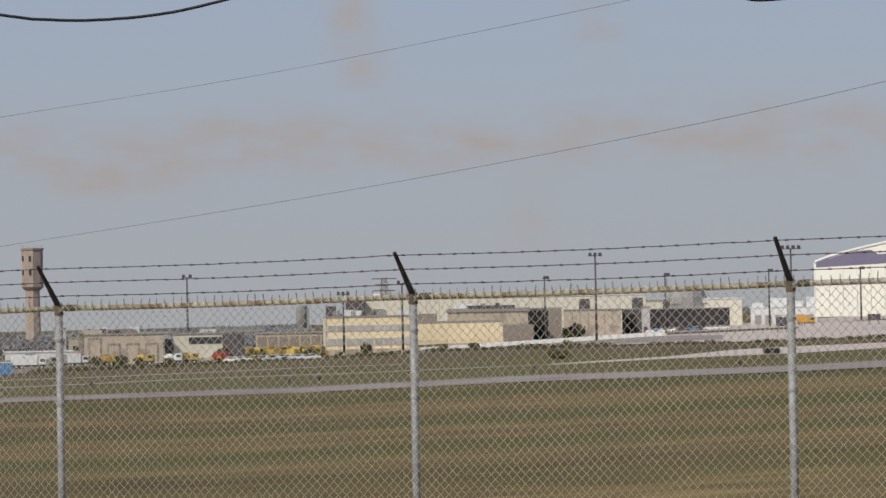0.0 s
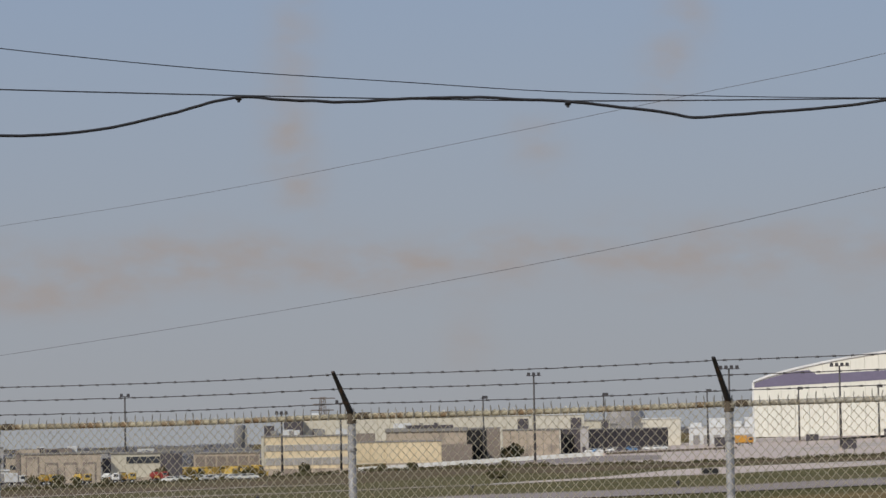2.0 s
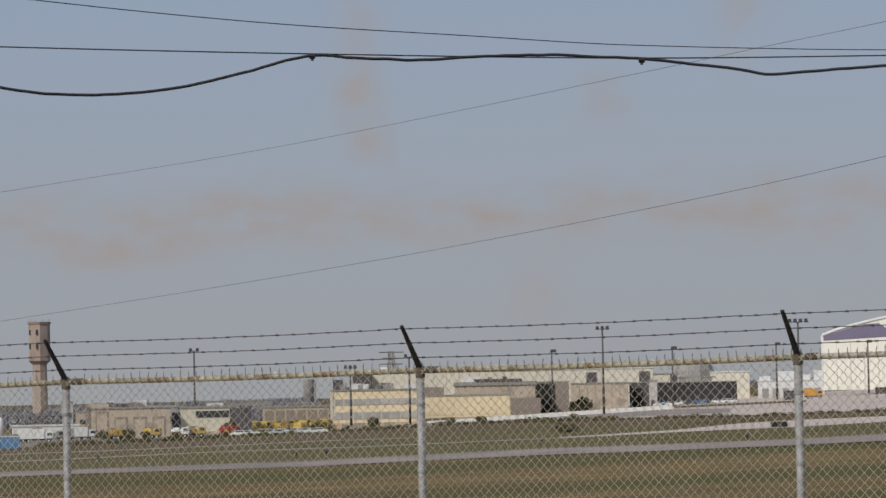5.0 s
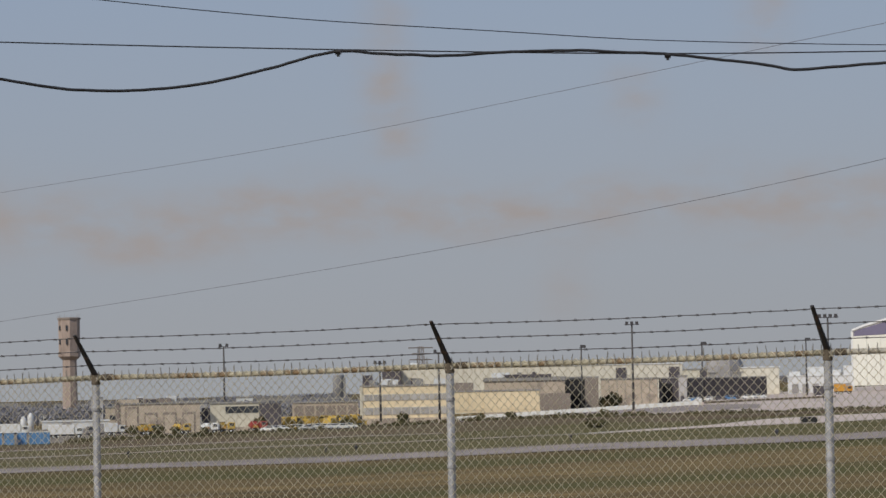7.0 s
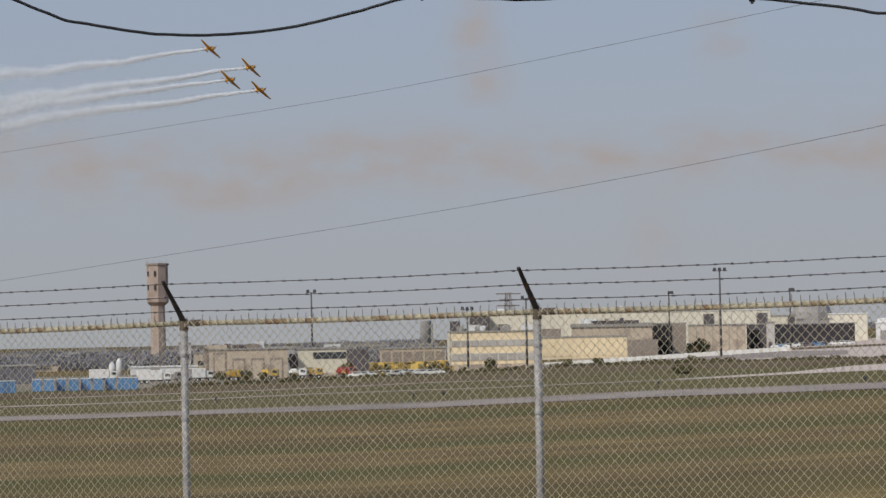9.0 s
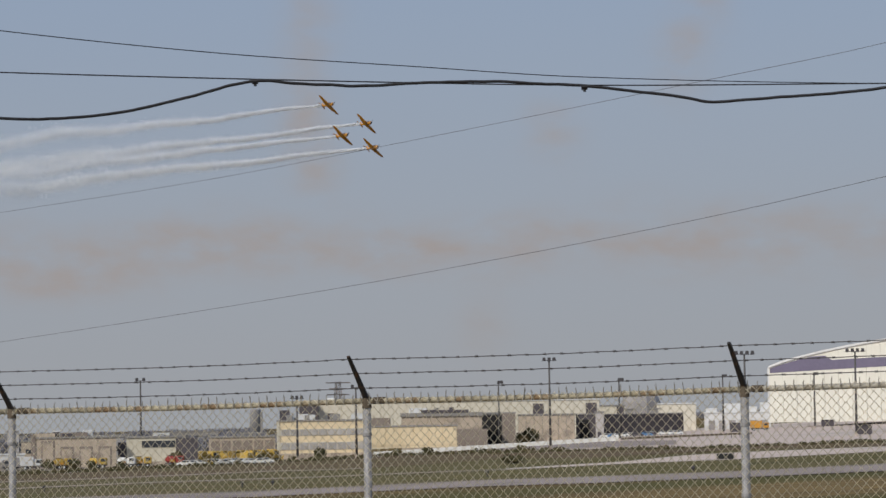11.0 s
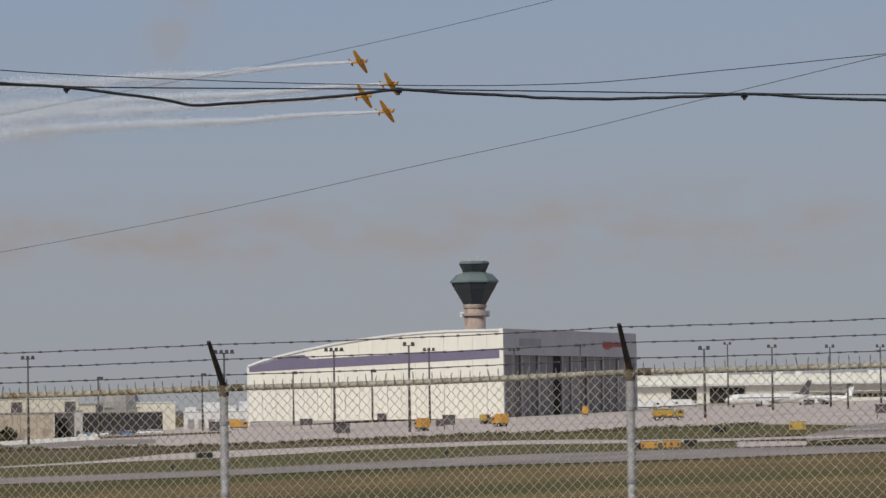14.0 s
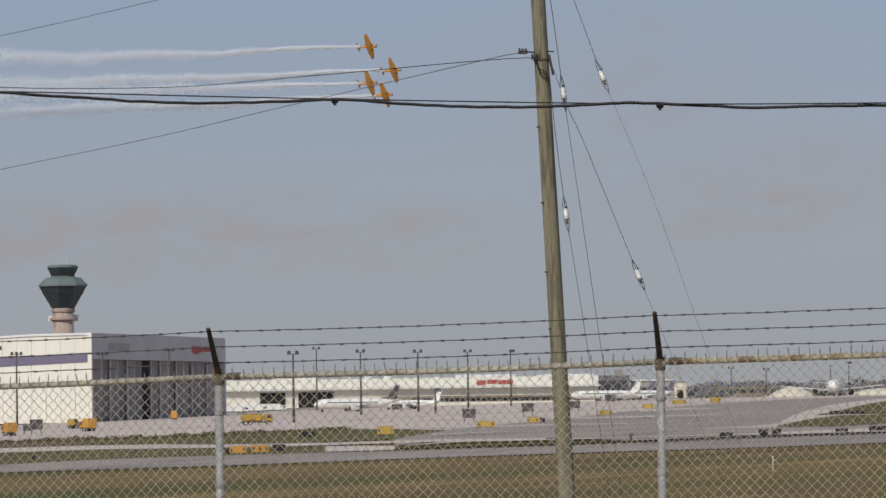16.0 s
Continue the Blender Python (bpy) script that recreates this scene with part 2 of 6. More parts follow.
# ---- building helpers ----


def at(bearing, distance):
    return distance * math.sin(radians(bearing)), distance * math.cos(radians(bearing))


def rise(distance, degrees):
    return EYE + distance * math.tan(radians(degrees))


def ground_z(x, y):
    """A low airfield that climbs gently to the right, below the raised roadside."""
    r = math.hypot(x, y)
    far = float(np.interp(x, [-600, -250, -70, -20, 60, 172, 300, 446, 900, 2200], [-1.0, 0.0, 0.6, 1.2, 4.2, 7.7, 10.6, 13.2, 16.5, 19.0]))
    near = EYE - 1.75 - 0.085 * max(r - 24, 0)
    k = min(max((r - 110) / 130, 0), 1)
    k = k * k * (3 - 2 * k)
    return max(near, far - 3) * (1 - k) + far * k


def on_ground(bearing, distance, turn=0.0, sink=0.0):
    x, y = at(bearing, distance)
    return pose(x, y, ground_z(x, y) - sink, 0, 0, turn - bearing)


def thing(name, m, label, category, group="", kind=""):
    ob = new(name)
    ob.matrix_basis = m
    ob.empty_display_size = 0.2
    return tagged(ob, label, category, group, kind)


def mesh_of(name, bm, mat, smooth=False):
    me = bpy.data.meshes.new(name)
    bm.to_mesh(me)
    bm.free()
    me.materials.append(M[mat])
    if smooth:
        me.polygons.foreach_set("use_smooth", [True] * len(me.polygons))
    return me


def part(name, bm, mat, parent, label="", smooth=False):
    ob = new(name, mesh_of(name, bm, mat, smooth))
    ob.parent = parent
    return tagged(ob, label)


def shared(name, me, parent, m):
    ob = new(name, me)
    ob.parent = parent
    ob.matrix_basis = m
    return ob


def hexa(bm, pts):
    v = [bm.verts.new(p) for p in pts]
    for f in ((3, 2, 1, 0), (4, 5, 6, 7), (0, 1, 5, 4), (1, 2, 6, 5), (2, 3, 7, 6), (3, 0, 4, 7)):
        bm.faces.new([v[i] for i in f])


def box(bm, x0, x1, y0, y1, z0, z1):
    hexa(bm, [(x0, y0, z0), (x1, y0, z0), (x1, y1, z0), (x0, y1, z0), (x0, y0, z1), (x1, y0, z1), (x1, y1, z1), (x0, y1, z1)])
    return bm


def B(*a):
    return box(bmesh.new(), *a)


def soft_box(x0, x1, y0, y1, z0, z1, bevel=0.05, segments=2):
    bm = B(x0, x1, y0, y1, z0, z1)
    bmesh.ops.bevel(bm, geom=bm.edges[:], offset=bevel, segments=segments, affect="EDGES")
    return bm


def rod(bm, a, b, ra, rb=None, n=8, caps=True):
    a, b = Vector(a), Vector(b)
    rb = ra if rb is None else rb
    d = (b - a).normalized()
    u = d.orthogonal().normalized()
    w = d.cross(u)
    ring = [[bm.verts.new(p + (u * math.cos(k * 2 * math.pi / n) + w * math.sin(k * 2 * math.pi / n)) * r) for k in range(n)] for p, r in ((a, ra), (b, rb))]
    for k in range(n):
        bm.faces.new((ring[0][k], ring[0][(k + 1) % n], ring[1][(k + 1) % n], ring[1][k]))
    if caps:
        bm.faces.new(ring[0][::-1])
        bm.faces.new(ring[1])
    return bm


def R(*a, **k):
    return rod(bmesh.new(), *a, **k)


def lathe(profile, n=16, turn=0.0):
    """A solid of revolution about z from (radius, height) pairs."""
    bm = bmesh.new()
    rings = [[bm.verts.new((r * math.cos(turn + k * 2 * math.pi / n), r * math.sin(turn + k * 2 * math.pi / n), z)) for k in range(n)] for r, z in profile]
    for a, b in zip(rings, rings[1:]):
        for k in range(n):
            bm.faces.new((a[k], a[(k + 1) % n], b[(k + 1) % n], b[k]))
    bm.faces.new(rings[0][::-1])
    bm.faces.new(rings[-1])
    return bm


def sweep(pts, radius, n=6, bm=None):
    """A round bar along points; radius: a number, or one for each point."""
    bm = bm or bmesh.new()
    pts = [Vector(p) for p in pts]
    rad = radius if isinstance(radius, (list, tuple)) else [radius] * len(pts)
    rings = []
    for i, p in enumerate(pts):
        d = (pts[min(i + 1, len(pts) - 1)] - pts[max(i - 1, 0)]).normalized()
        ref = Vector((0, 0, 1)) if abs(d.z) < 0.9 else Vector((0, 1, 0))
        u = d.cross(ref).normalized()
        w = u.cross(d)
        rings.append([bm.verts.new(p + (u * math.cos(k * 2 * math.pi / n) + w * math.sin(k * 2 * math.pi / n)) * rad[i]) for k in range(n)])
    for a, b in zip(rings, rings[1:]):
        for k in range(n):
            bm.faces.new((a[k], a[(k + 1) % n], b[(k + 1) % n], b[k]))
    bm.faces.new(rings[0][::-1])
    bm.faces.new(rings[-1])
    return bm


def smooth_line(knots, step):
    """Catmull-Rom through (bearing, height angle, distance) knots, as points."""
    out = []
    for i in range(len(knots) - 1):
        p0, p1, p2, p3 = (np.array(knots[max(min(j, len(knots) - 1), 0)], float) for j in (i - 1, i, i + 1, i + 2))
        m1, m2 = (p2 - p0) / max(p2[0] - p0[0], 1e-6), (p3 - p1) / max(p3[0] - p1[0], 1e-6)
        h = p2[0] - p1[0]
        for s in np.linspace(0, 1, max(2, int(h / step)), endpoint=False):
            out.append((2 * s**3 - 3 * s**2 + 1) * p1 + (s**3 - 2 * s**2 + s) * h * m1 + (-2 * s**3 + 3 * s**2) * p2 + (s**3 - s**2) * h * m2)
    out.append(np.array(knots[-1], float))
    return [(*at(b, d), rise(d, h)) for b, h, d in out]


# ---- the ground ----


def build_ground():
    bm = bmesh.new()
    angles = [*range(-180, -20, 8), *range(-20, 36), *range(36, 180, 8)]
    radii = [0.5, 8, 16, 24]
    while radii[-1] < 4900:
        radii.append(radii[-1] * 1.05)
    rings = []
    for r in radii:
        rings.append([bm.verts.new((*at(a, r), ground_z(*at(a, r)))) for a in angles])
    n = len(angles)
    for a, b in zip(rings, rings[1:]):
        for k in range(n):
            bm.faces.new((a[k], b[k], b[(k + 1) % n], a[(k + 1) % n]))
    bm.faces.new(rings[0])
    bmesh.ops.recalc_face_normals(bm, faces=bm.faces[:])
    ob = new("ground", mesh_of("ground", bm, "grass", True))
    tagged(ob, "mown airfield grass in dry brown and green bands", "grass", kind="structure")


def drape(name, mat, edge_near, edge_far, label, category, lift=0.12, kind="structure"):
    """A paved or grown strip between two edges, each given as (bearing, distance) knots."""
    bm = bmesh.new()
    b0, b1 = edge_near[0][0], edge_near[-1][0]
    rows = []
    for b in np.linspace(b0, b1, max(2, int((b1 - b0) / 0.2) + 1)):
        lo = np.interp(b, *zip(*edge_near))
        hi = np.interp(b, *zip(*edge_far))
        rows.append([(*at(b, r), ground_z(*at(b, r)) + lift) for r in np.linspace(lo, hi, 9)])
    verts = [[bm.verts.new(p) for p in row] for row in rows]
    for a, c in zip(verts, verts[1:]):
        for k in range(8):
            bm.faces.new((a[k], c[k], c[k + 1], a[k + 1]))
    bmesh.ops.recalc_face_normals(bm, faces=bm.faces[:])
    for f in bm.faces:
        if f.normal.z < 0:
            f.normal_flip()
    ob = new(name, mesh_of(name, bm, mat, True))
    return tagged(ob, label, category, kind=kind)


build_ground()
TAXI_NEAR = [(-14, 494), (-9, 508), (-5.5, 510), (-2, 508), (1.4, 496), (3, 480), (5.5, 466), (8.5, 459), (10.2, 448), (12, 438), (14.7, 431), (17.4, 421), (20, 409), (22, 405), (30, 400)]
TAXI_FAR = [(-14, 530), (-9, 540), (-5.5, 545), (-2, 552), (1.4, 543), (3, 526), (5.5, 506), (8.5, 512), (10.2, 514), (12, 501), (13.6, 490), (14.7, 478), (17.4, 462), (20, 457), (22, 449), (30, 442)]
drape("taxiway", "asphalt", TAXI_NEAR, TAXI_FAR, "worn grey asphalt taxiway across the grass", "taxiway")
drape("verge", "verge", [(b, d + 1) for b, d in TAXI_FAR if b < 13.7],
      [(-14, 690), (-7.7, 701), (-5.5, 721), (-3.4, 745), (-1.9, 768), (-0.6, 745), (1.9, 782), (3.1, 714), (5.5, 721), (7.6, 690), (9.8, 668), (11.1, 634), (12, 599), (13.6, 520)], "green grass strip beside the taxiway", "grass", 0.10)
drape("dry_strip", "dry_grass", [(-14, 691), (-7.7, 702), (-5.5, 722), (-3.4, 746), (-1.9, 769), (-0.6, 746), (1.9, 783)],
      [(-14, 792), (-8.2, 792), (-6.9, 802), (-4.6, 850), (-1.9, 946), (0, 964), (1.9, 905)], "dry brown grass strip before the yard", "grass", 0.11)
drape("dry_strip", "dry_grass", [(1.9, 783), (3.1, 715), (4.5, 729), (5.5, 722), (7.6, 691), (9.8, 669)],
      [(1.9, 893), (3.1, 868), (4.5, 812), (5.5, 788), (7.6, 775), (9.8, 760)], "dry brown grass strip before the apron", "grass", 0.11)
drape("verge", "verge", [(9.8, 669), (11.1, 635), (12, 600), (13.5, 575), (14.7, 573), (15.4, 582)],
      [(9.8, 760), (11.1, 735), (12, 730), (13.5, 738), (14.7, 690), (15.4, 600)], "green grass wedge between road and apron", "grass", 0.12)
drape("service_road", "concrete_apron", [(1.7, 627), (3.5, 623), (4.5, 616), (5.5, 606), (8, 622), (10.2, 601), (12, 561), (13.5, 545), (15.6, 528), (17.1, 508)],
      [(1.7, 642), (3.5, 648), (4.5, 684), (5.5, 690), (8, 676), (9.8, 655), (11.1, 626), (12, 594), (13.5, 568), (15.6, 548), (17.1, 520)], "pale concrete shoulder and service road", "road", 0.16)
drape("concrete_strip", "concrete_apron", [(13.6, 492), (14.7, 482)], [(13.6, 534), (14.7, 512)], "pale concrete slab beside the taxiway", "road", 0.20)
drape("apron", "concrete_apron", [(1.9, 905), (3.1, 870), (4.5, 814), (5.5, 789), (7.6, 776), (9.8, 761), (11.1, 736), (12, 731), (13.5, 739), (14.7, 691), (15.5, 641), (16.4, 700), (17.5, 775), (18.8, 920), (19.8, 1050), (22, 1150), (26, 1180)],
      [(1.9, 1100), (3, 1300), (5.8, 1500), (11, 1500), (14, 1700), (18, 1800), (22, 1500), (26, 1500)], "wide pale concrete aircraft apron", "apron", 0.10)
drape("yard_road", "asphalt", [(-2.2, 948), (-0.3, 958), (1.9, 925), (3.1, 905), (4.4, 880)], [(-2.2, 975), (-0.3, 1040), (1.9, 1090), (3.1, 1070), (4.4, 985)], "grey asphalt yard road", "road", 0.13)
drape("dry_strip", "dry_grass", [(2.4, 1085), (4, 1075), (5.6, 1065)], [(2.4, 1150), (4, 1150), (5.6, 1130)], "dry brown grass strip before the blast fence", "grass", 0.16)
drape("yard", "yard_gravel", [(-14, 795), (-8.2, 794), (-6.9, 804), (-4.6, 853), (-2.2, 944)], [(-14, 1110), (-2.2, 1110)], "worn brown-grey gravel yard", "yard", 0.12)
drape("taxi_lane", "asphalt", [(14.7, 513), (15.6, 549), (17.1, 521), (18.8, 464), (20, 459), (22, 451), (26, 447)],
      [(14.7, 570), (15.5, 638), (16.4, 700), (17.5, 775), (18.8, 920), (19.8, 1055), (21, 1150), (22.5, 1190), (26, 1200)], "broad grey asphalt turn between taxiway and apron", "taxiway", 0.14)
drape("concrete_strip", "concrete_apron", [(14.9, 506), (15.6, 518), (17.1, 502), (18.8, 491), (20.3, 476), (20.8, 470), (22.2, 464), (26, 458)], [(14.9, 512), (15.6, 526), (17.1, 508), (18.8, 498), (20.3, 484), (20.8, 486), (22.2, 492), (26, 486)], "thin pale concrete edge of the taxiway", "road", 0.22)
drape("concrete_strip", "concrete_apron", [(15.3, 592), (16.5, 586)], [(15.3, 604), (16.5, 594)], "pale concrete strip on the taxi lane", "road", 0.22)
drape("concrete_strip", "concrete_apron", [(16.3, 650), (17.4, 646), (18.4, 630)], [(16.3, 672), (17.4, 668), (18.4, 641)], "pale concrete strip on the taxi lane", "road", 0.22)
drape("concrete_strip", "concrete_apron", [(17.4, 742), (18.8, 722), (19.9, 718)], [(17.4, 780), (18.8, 750), (19.9, 730)], "pale concrete strip on the taxi lane", "road", 0.22)
drape("concrete_strip", "concrete_apron", [(18.6, 840), (19.2, 860), (19.8, 850)], [(18.6, 890), (19.2, 905), (19.8, 870)], "pale concrete strip at the apron edge", "road", 0.22)
drape("concrete_strip", "concrete_apron", [(19.4, 538), (20, 537), (20.9, 528), (21.7, 521), (22.5, 529), (26, 518)], [(19.4, 540), (20, 549), (20.75, 562), (21, 665), (21.35, 775), (21.7, 875), (22.5, 1040), (26, 1090)], "pale concrete shoulder round the grass islands", "road", 0.20)
drape("grass_island", "verge", [(20.75, 535), (21, 529), (21.75, 523), (22.5, 532), (26, 520)], [(20.75, 540), (21, 566), (21.25, 605), (21.75, 637), (22.5, 628), (26, 620)], "green grass island beside the taxi lane", "grass", 0.28)
drape("grass_island", "verge", [(21.4, 655), (21.75, 658), (22.5, 636), (26, 625)], [(21.4, 662), (21.75, 712), (22.5, 925), (26, 990)], "green grass island beside the taxi lane", "grass", 0.28)
drape("field_path", "concrete_apron", [(-14, 598), (-9, 611), (-7.8, 617), (-6.4, 630), (-4, 657), (-2, 663), (1.7, 628)], [(-14, 606), (-9, 620), (-7.8, 626), (-6.4, 637), (-4, 664), (-2, 670), (1.7, 634)], "narrow pale track across the grass", "road", 0.18)
drape("field_path", "concrete_apron", [(-8.5, 692), (-7.7, 697), (-6.2, 714), (-5.5, 718), (-3.4, 740), (-1.9, 763), (-0.6, 742)], [(-8.5, 697), (-7.7, 704), (-6.2, 721), (-5.5, 725), (-3.4, 748), (-1.9, 771), (-0.6, 748)], "narrow pale track across the grass", "road", 0.18)


def edge_marking():
    """A dashed dark line of low rubber kerbs along the taxiway."""
    t = thing("edge_marking", pose(0, 0, 0), "dashed dark line of low rubber kerbs along the taxiway", "kerb", kind="structure")
    me = mesh_of("dash", B(-0.62, 0.62, -0.16, 0.16, -0.1, 0.14), "tyre")
    for i in range(50):
        b = 14.85 + i * 0.168
        D = float(np.interp(b, *zip(*TAXI_FAR))) + 5
        shared("dash", me, t, on_ground(b, D, 0, -0.24))


edge_marking()

# ---- the fence ----
FENCE0 = Vector((-2.985, 28.129, 0))
FENCE_STEP = Vector((2.721, -1.2634, 0))
RAIL = [0.06, 0.103, 0.134, 0.167, 0.229, 0.281, 0.345, 0.41]  # height over the eye at each post, from the post before FENCE0
ALONG = [-1.0, -0.0070, 1.0125, 2.0013, 2.9884, 4.0050, 5.0, 6.0]  # posts, in steps
PERIOD = 0.070


def fence():
    out = Vector((-FENCE_STEP.y, FENCE_STEP.x, 0)).normalized() * -1
    if out.y > 0:
        out = -out
    count = len(RAIL)
    top = [FENCE0 + FENCE_STEP * ALONG[k] + Vector((0, 0, EYE + RAIL[k])) for k in range(count)]
    f = thing("chain_link_fence", pose(0, 0, 0), "galvanised chain-link fence with a rusty top rail and three barbed wires", "fence")
    length = FENCE_STEP.length
    for k, p in enumerate(top):
        bm = bmesh.new()
        rod(bm, p + Vector((0, 0, -2.35)), p + Vector((0, 0, -0.02)), 0.030, n=14)
        part("post", bm, "galvanised", f, "mottled galvanised steel post", True)
        part("post_cap", R(p + Vector((0, 0, -0.055)), p + Vector((0, 0, 0.03)), 0.036, 0.033, n=14), "rust", f, "rusty cast cap")
        tip = p + out * 0.31 + Vector((0, 0, 0.33))
        bm = bmesh.new()
        d = (tip - p).normalized()
        side = d.cross(FENCE_STEP.normalized()).normalized()
        along = FENCE_STEP.normalized()
        root = p + Vector((0, 0, 0.01))
        pts = []
        for q, w, h in ((root, 0.021, 0.018), (tip, 0.014, 0.010)):
            pts += [q - along * w - side * h, q + along * w - side * h, q + along * w + side * h, q - along * w + side * h]
        hexa(bm, pts)
        bmesh.ops.recalc_face_normals(bm, faces=bm.faces[:])
        bmesh.ops.bevel(bm, geom=bm.edges[:], offset=0.006, segments=1, affect="EDGES")
        part("barb_arm", bm, "dark_steel", f, "dark steel arm leaning outwards")
        for h in (-0.25, -0.75, -1.25, -1.75):
            part("clamp", R(p + Vector((0, 0, h - 0.012)), p + Vector((0, 0, h + 0.012)), 0.036, n=12), "galvanised", f)
    # one length of woven wire, a meter of its pattern shared by all bays
    wires = int(round(length / PERIOD))
    rng = random.Random(4)
    ends = []
    for h, tw in ((0.054, 0.012), (0.064, -0.010), (0.048, 0.014)):
        bm = R((0, 0, -0.03), (0.002, 0, h), 0.0034, 0.0024, n=5)
        rod(bm, (-0.004, 0, 0.020), (tw * 0.6, 0.003, h * 0.85), 0.0026, 0.0016, n=4)
        rod(bm, (0.010, 0.008, -0.03), (-0.004, 0, 0.030), 0.0030, n=4)
        ends.append(mesh_of("wire_end", bm, "wire_end"))
    for k in range(count - 1):
        a, b = top[k], top[k + 1]
        d = b - a
        pts = [a.lerp(b, s) + Vector((0, 0, -0.012 * math.sin(math.pi * s))) for s in np.linspace(0, 1, 9)]
        if k in (3, 4):
            part("top_rail", sweep(pts, 0.0215, 10), "rail_grey", f, "pale grey top rail with little rust", True)
        else:
            part("top_rail", sweep(pts, 0.0215, 10), "rail", f, "yellowed and rust-stained top rail", True)
        part("rail_sleeve", R(a.lerp(b, 0.02), a.lerp(b, 0.05), 0.026, n=10), "rust", f, "rusty rail sleeve")
        rows, step = 58, 0.0355
        verts, faces = [], []
        along = d.normalized()
        for i in range(wires):
            for lean in (0, 1):
                prev = None
                for j in range(rows + 1):
                    # neighbouring wires zigzag against each other and hook at every bend
                    far_side = (j + lean) % 2
                    s = (i + 0.5 * lean + 0.5 * far_side + rng.uniform(-0.035, 0.035)) / wires
                    c = a + d * s + Vector((0, 0, 0.02 - j * step + rng.uniform(-0.0015, 0.0015))) + out * (0.031 if far_side else 0.023)
                    k = len(verts)
                    for q in range(4):
                        g = q * math.pi / 2
                        verts.append(c + (along * math.cos(g) + out * math.sin(g)) * 0.0030)
                    if prev is not None:
                        faces += [(prev + q, prev + (q + 1) % 4, k + (q + 1) % 4, k + q) for q in range(4)]
                    prev = k
        me = bpy.data.meshes.new("mesh")
        me.from_pydata([tuple(v) for v in verts], [], faces)
        me.polygons.foreach_set("use_smooth", [True] * len(me.polygons))
        me.materials.append(M["wire"])
        ob = new("mesh", me)
        ob.parent = f
        tagged(ob, "woven galvanised diamond mesh")
        for i in range(wires):
            p = a + d * ((i + 0.5) / wires) + out * 0.024
            shared("wire_end", rng.choice(ends), f, Matrix.Translation(p) @ pose(0, 0, 0, rng.uniform(-8, 8), rng.uniform(-9, 9), rng.uniform(0, 360)))
        for frac in (0.865, 0.55, 0.225):
            wa, wb = (p + out * 0.31 * frac + Vector((0, 0, 0.33 * frac + 0.02)) for p in (a, b))
            pts = [wa.lerp(wb, s) + Vector((0, 0, -0.012 * math.sin(math.pi * s) + rng.uniform(-0.002, 0.002))) for s in np.linspace(0, 1, 25)]
            bm = sweep(pts, 0.0036, 5)
            n = 22
            for i in range(n):
                s = (i + 0.5 + rng.uniform(-0.12, 0.12)) / n
                c = wa.lerp(wb, s) + Vector((0, 0, -0.012 * math.sin(math.pi * s)))
                e = d.normalized() * 0.009
                up = Vector((0, 0, 1))
                rod(bm, c - e, c + e, 0.0064, n=5)
                q = rng.uniform(-1, 1)
                rod(bm, c - e - up * 0.009 + out * 0.006 * q, c - e + up * 0.009 - out * 0.006 * q, 0.0022, n=3)
                rod(bm, c + e - up * 0.008 - out * 0.012, c + e + up * 0.008 + out * 0.012, 0.0022, n=3)
            part("barbed_wire", bm, "barbed", f, "dark barbed wire strand")


fence()

# ---- roadside cables and the utility pole ----
POLE_D = 65.0


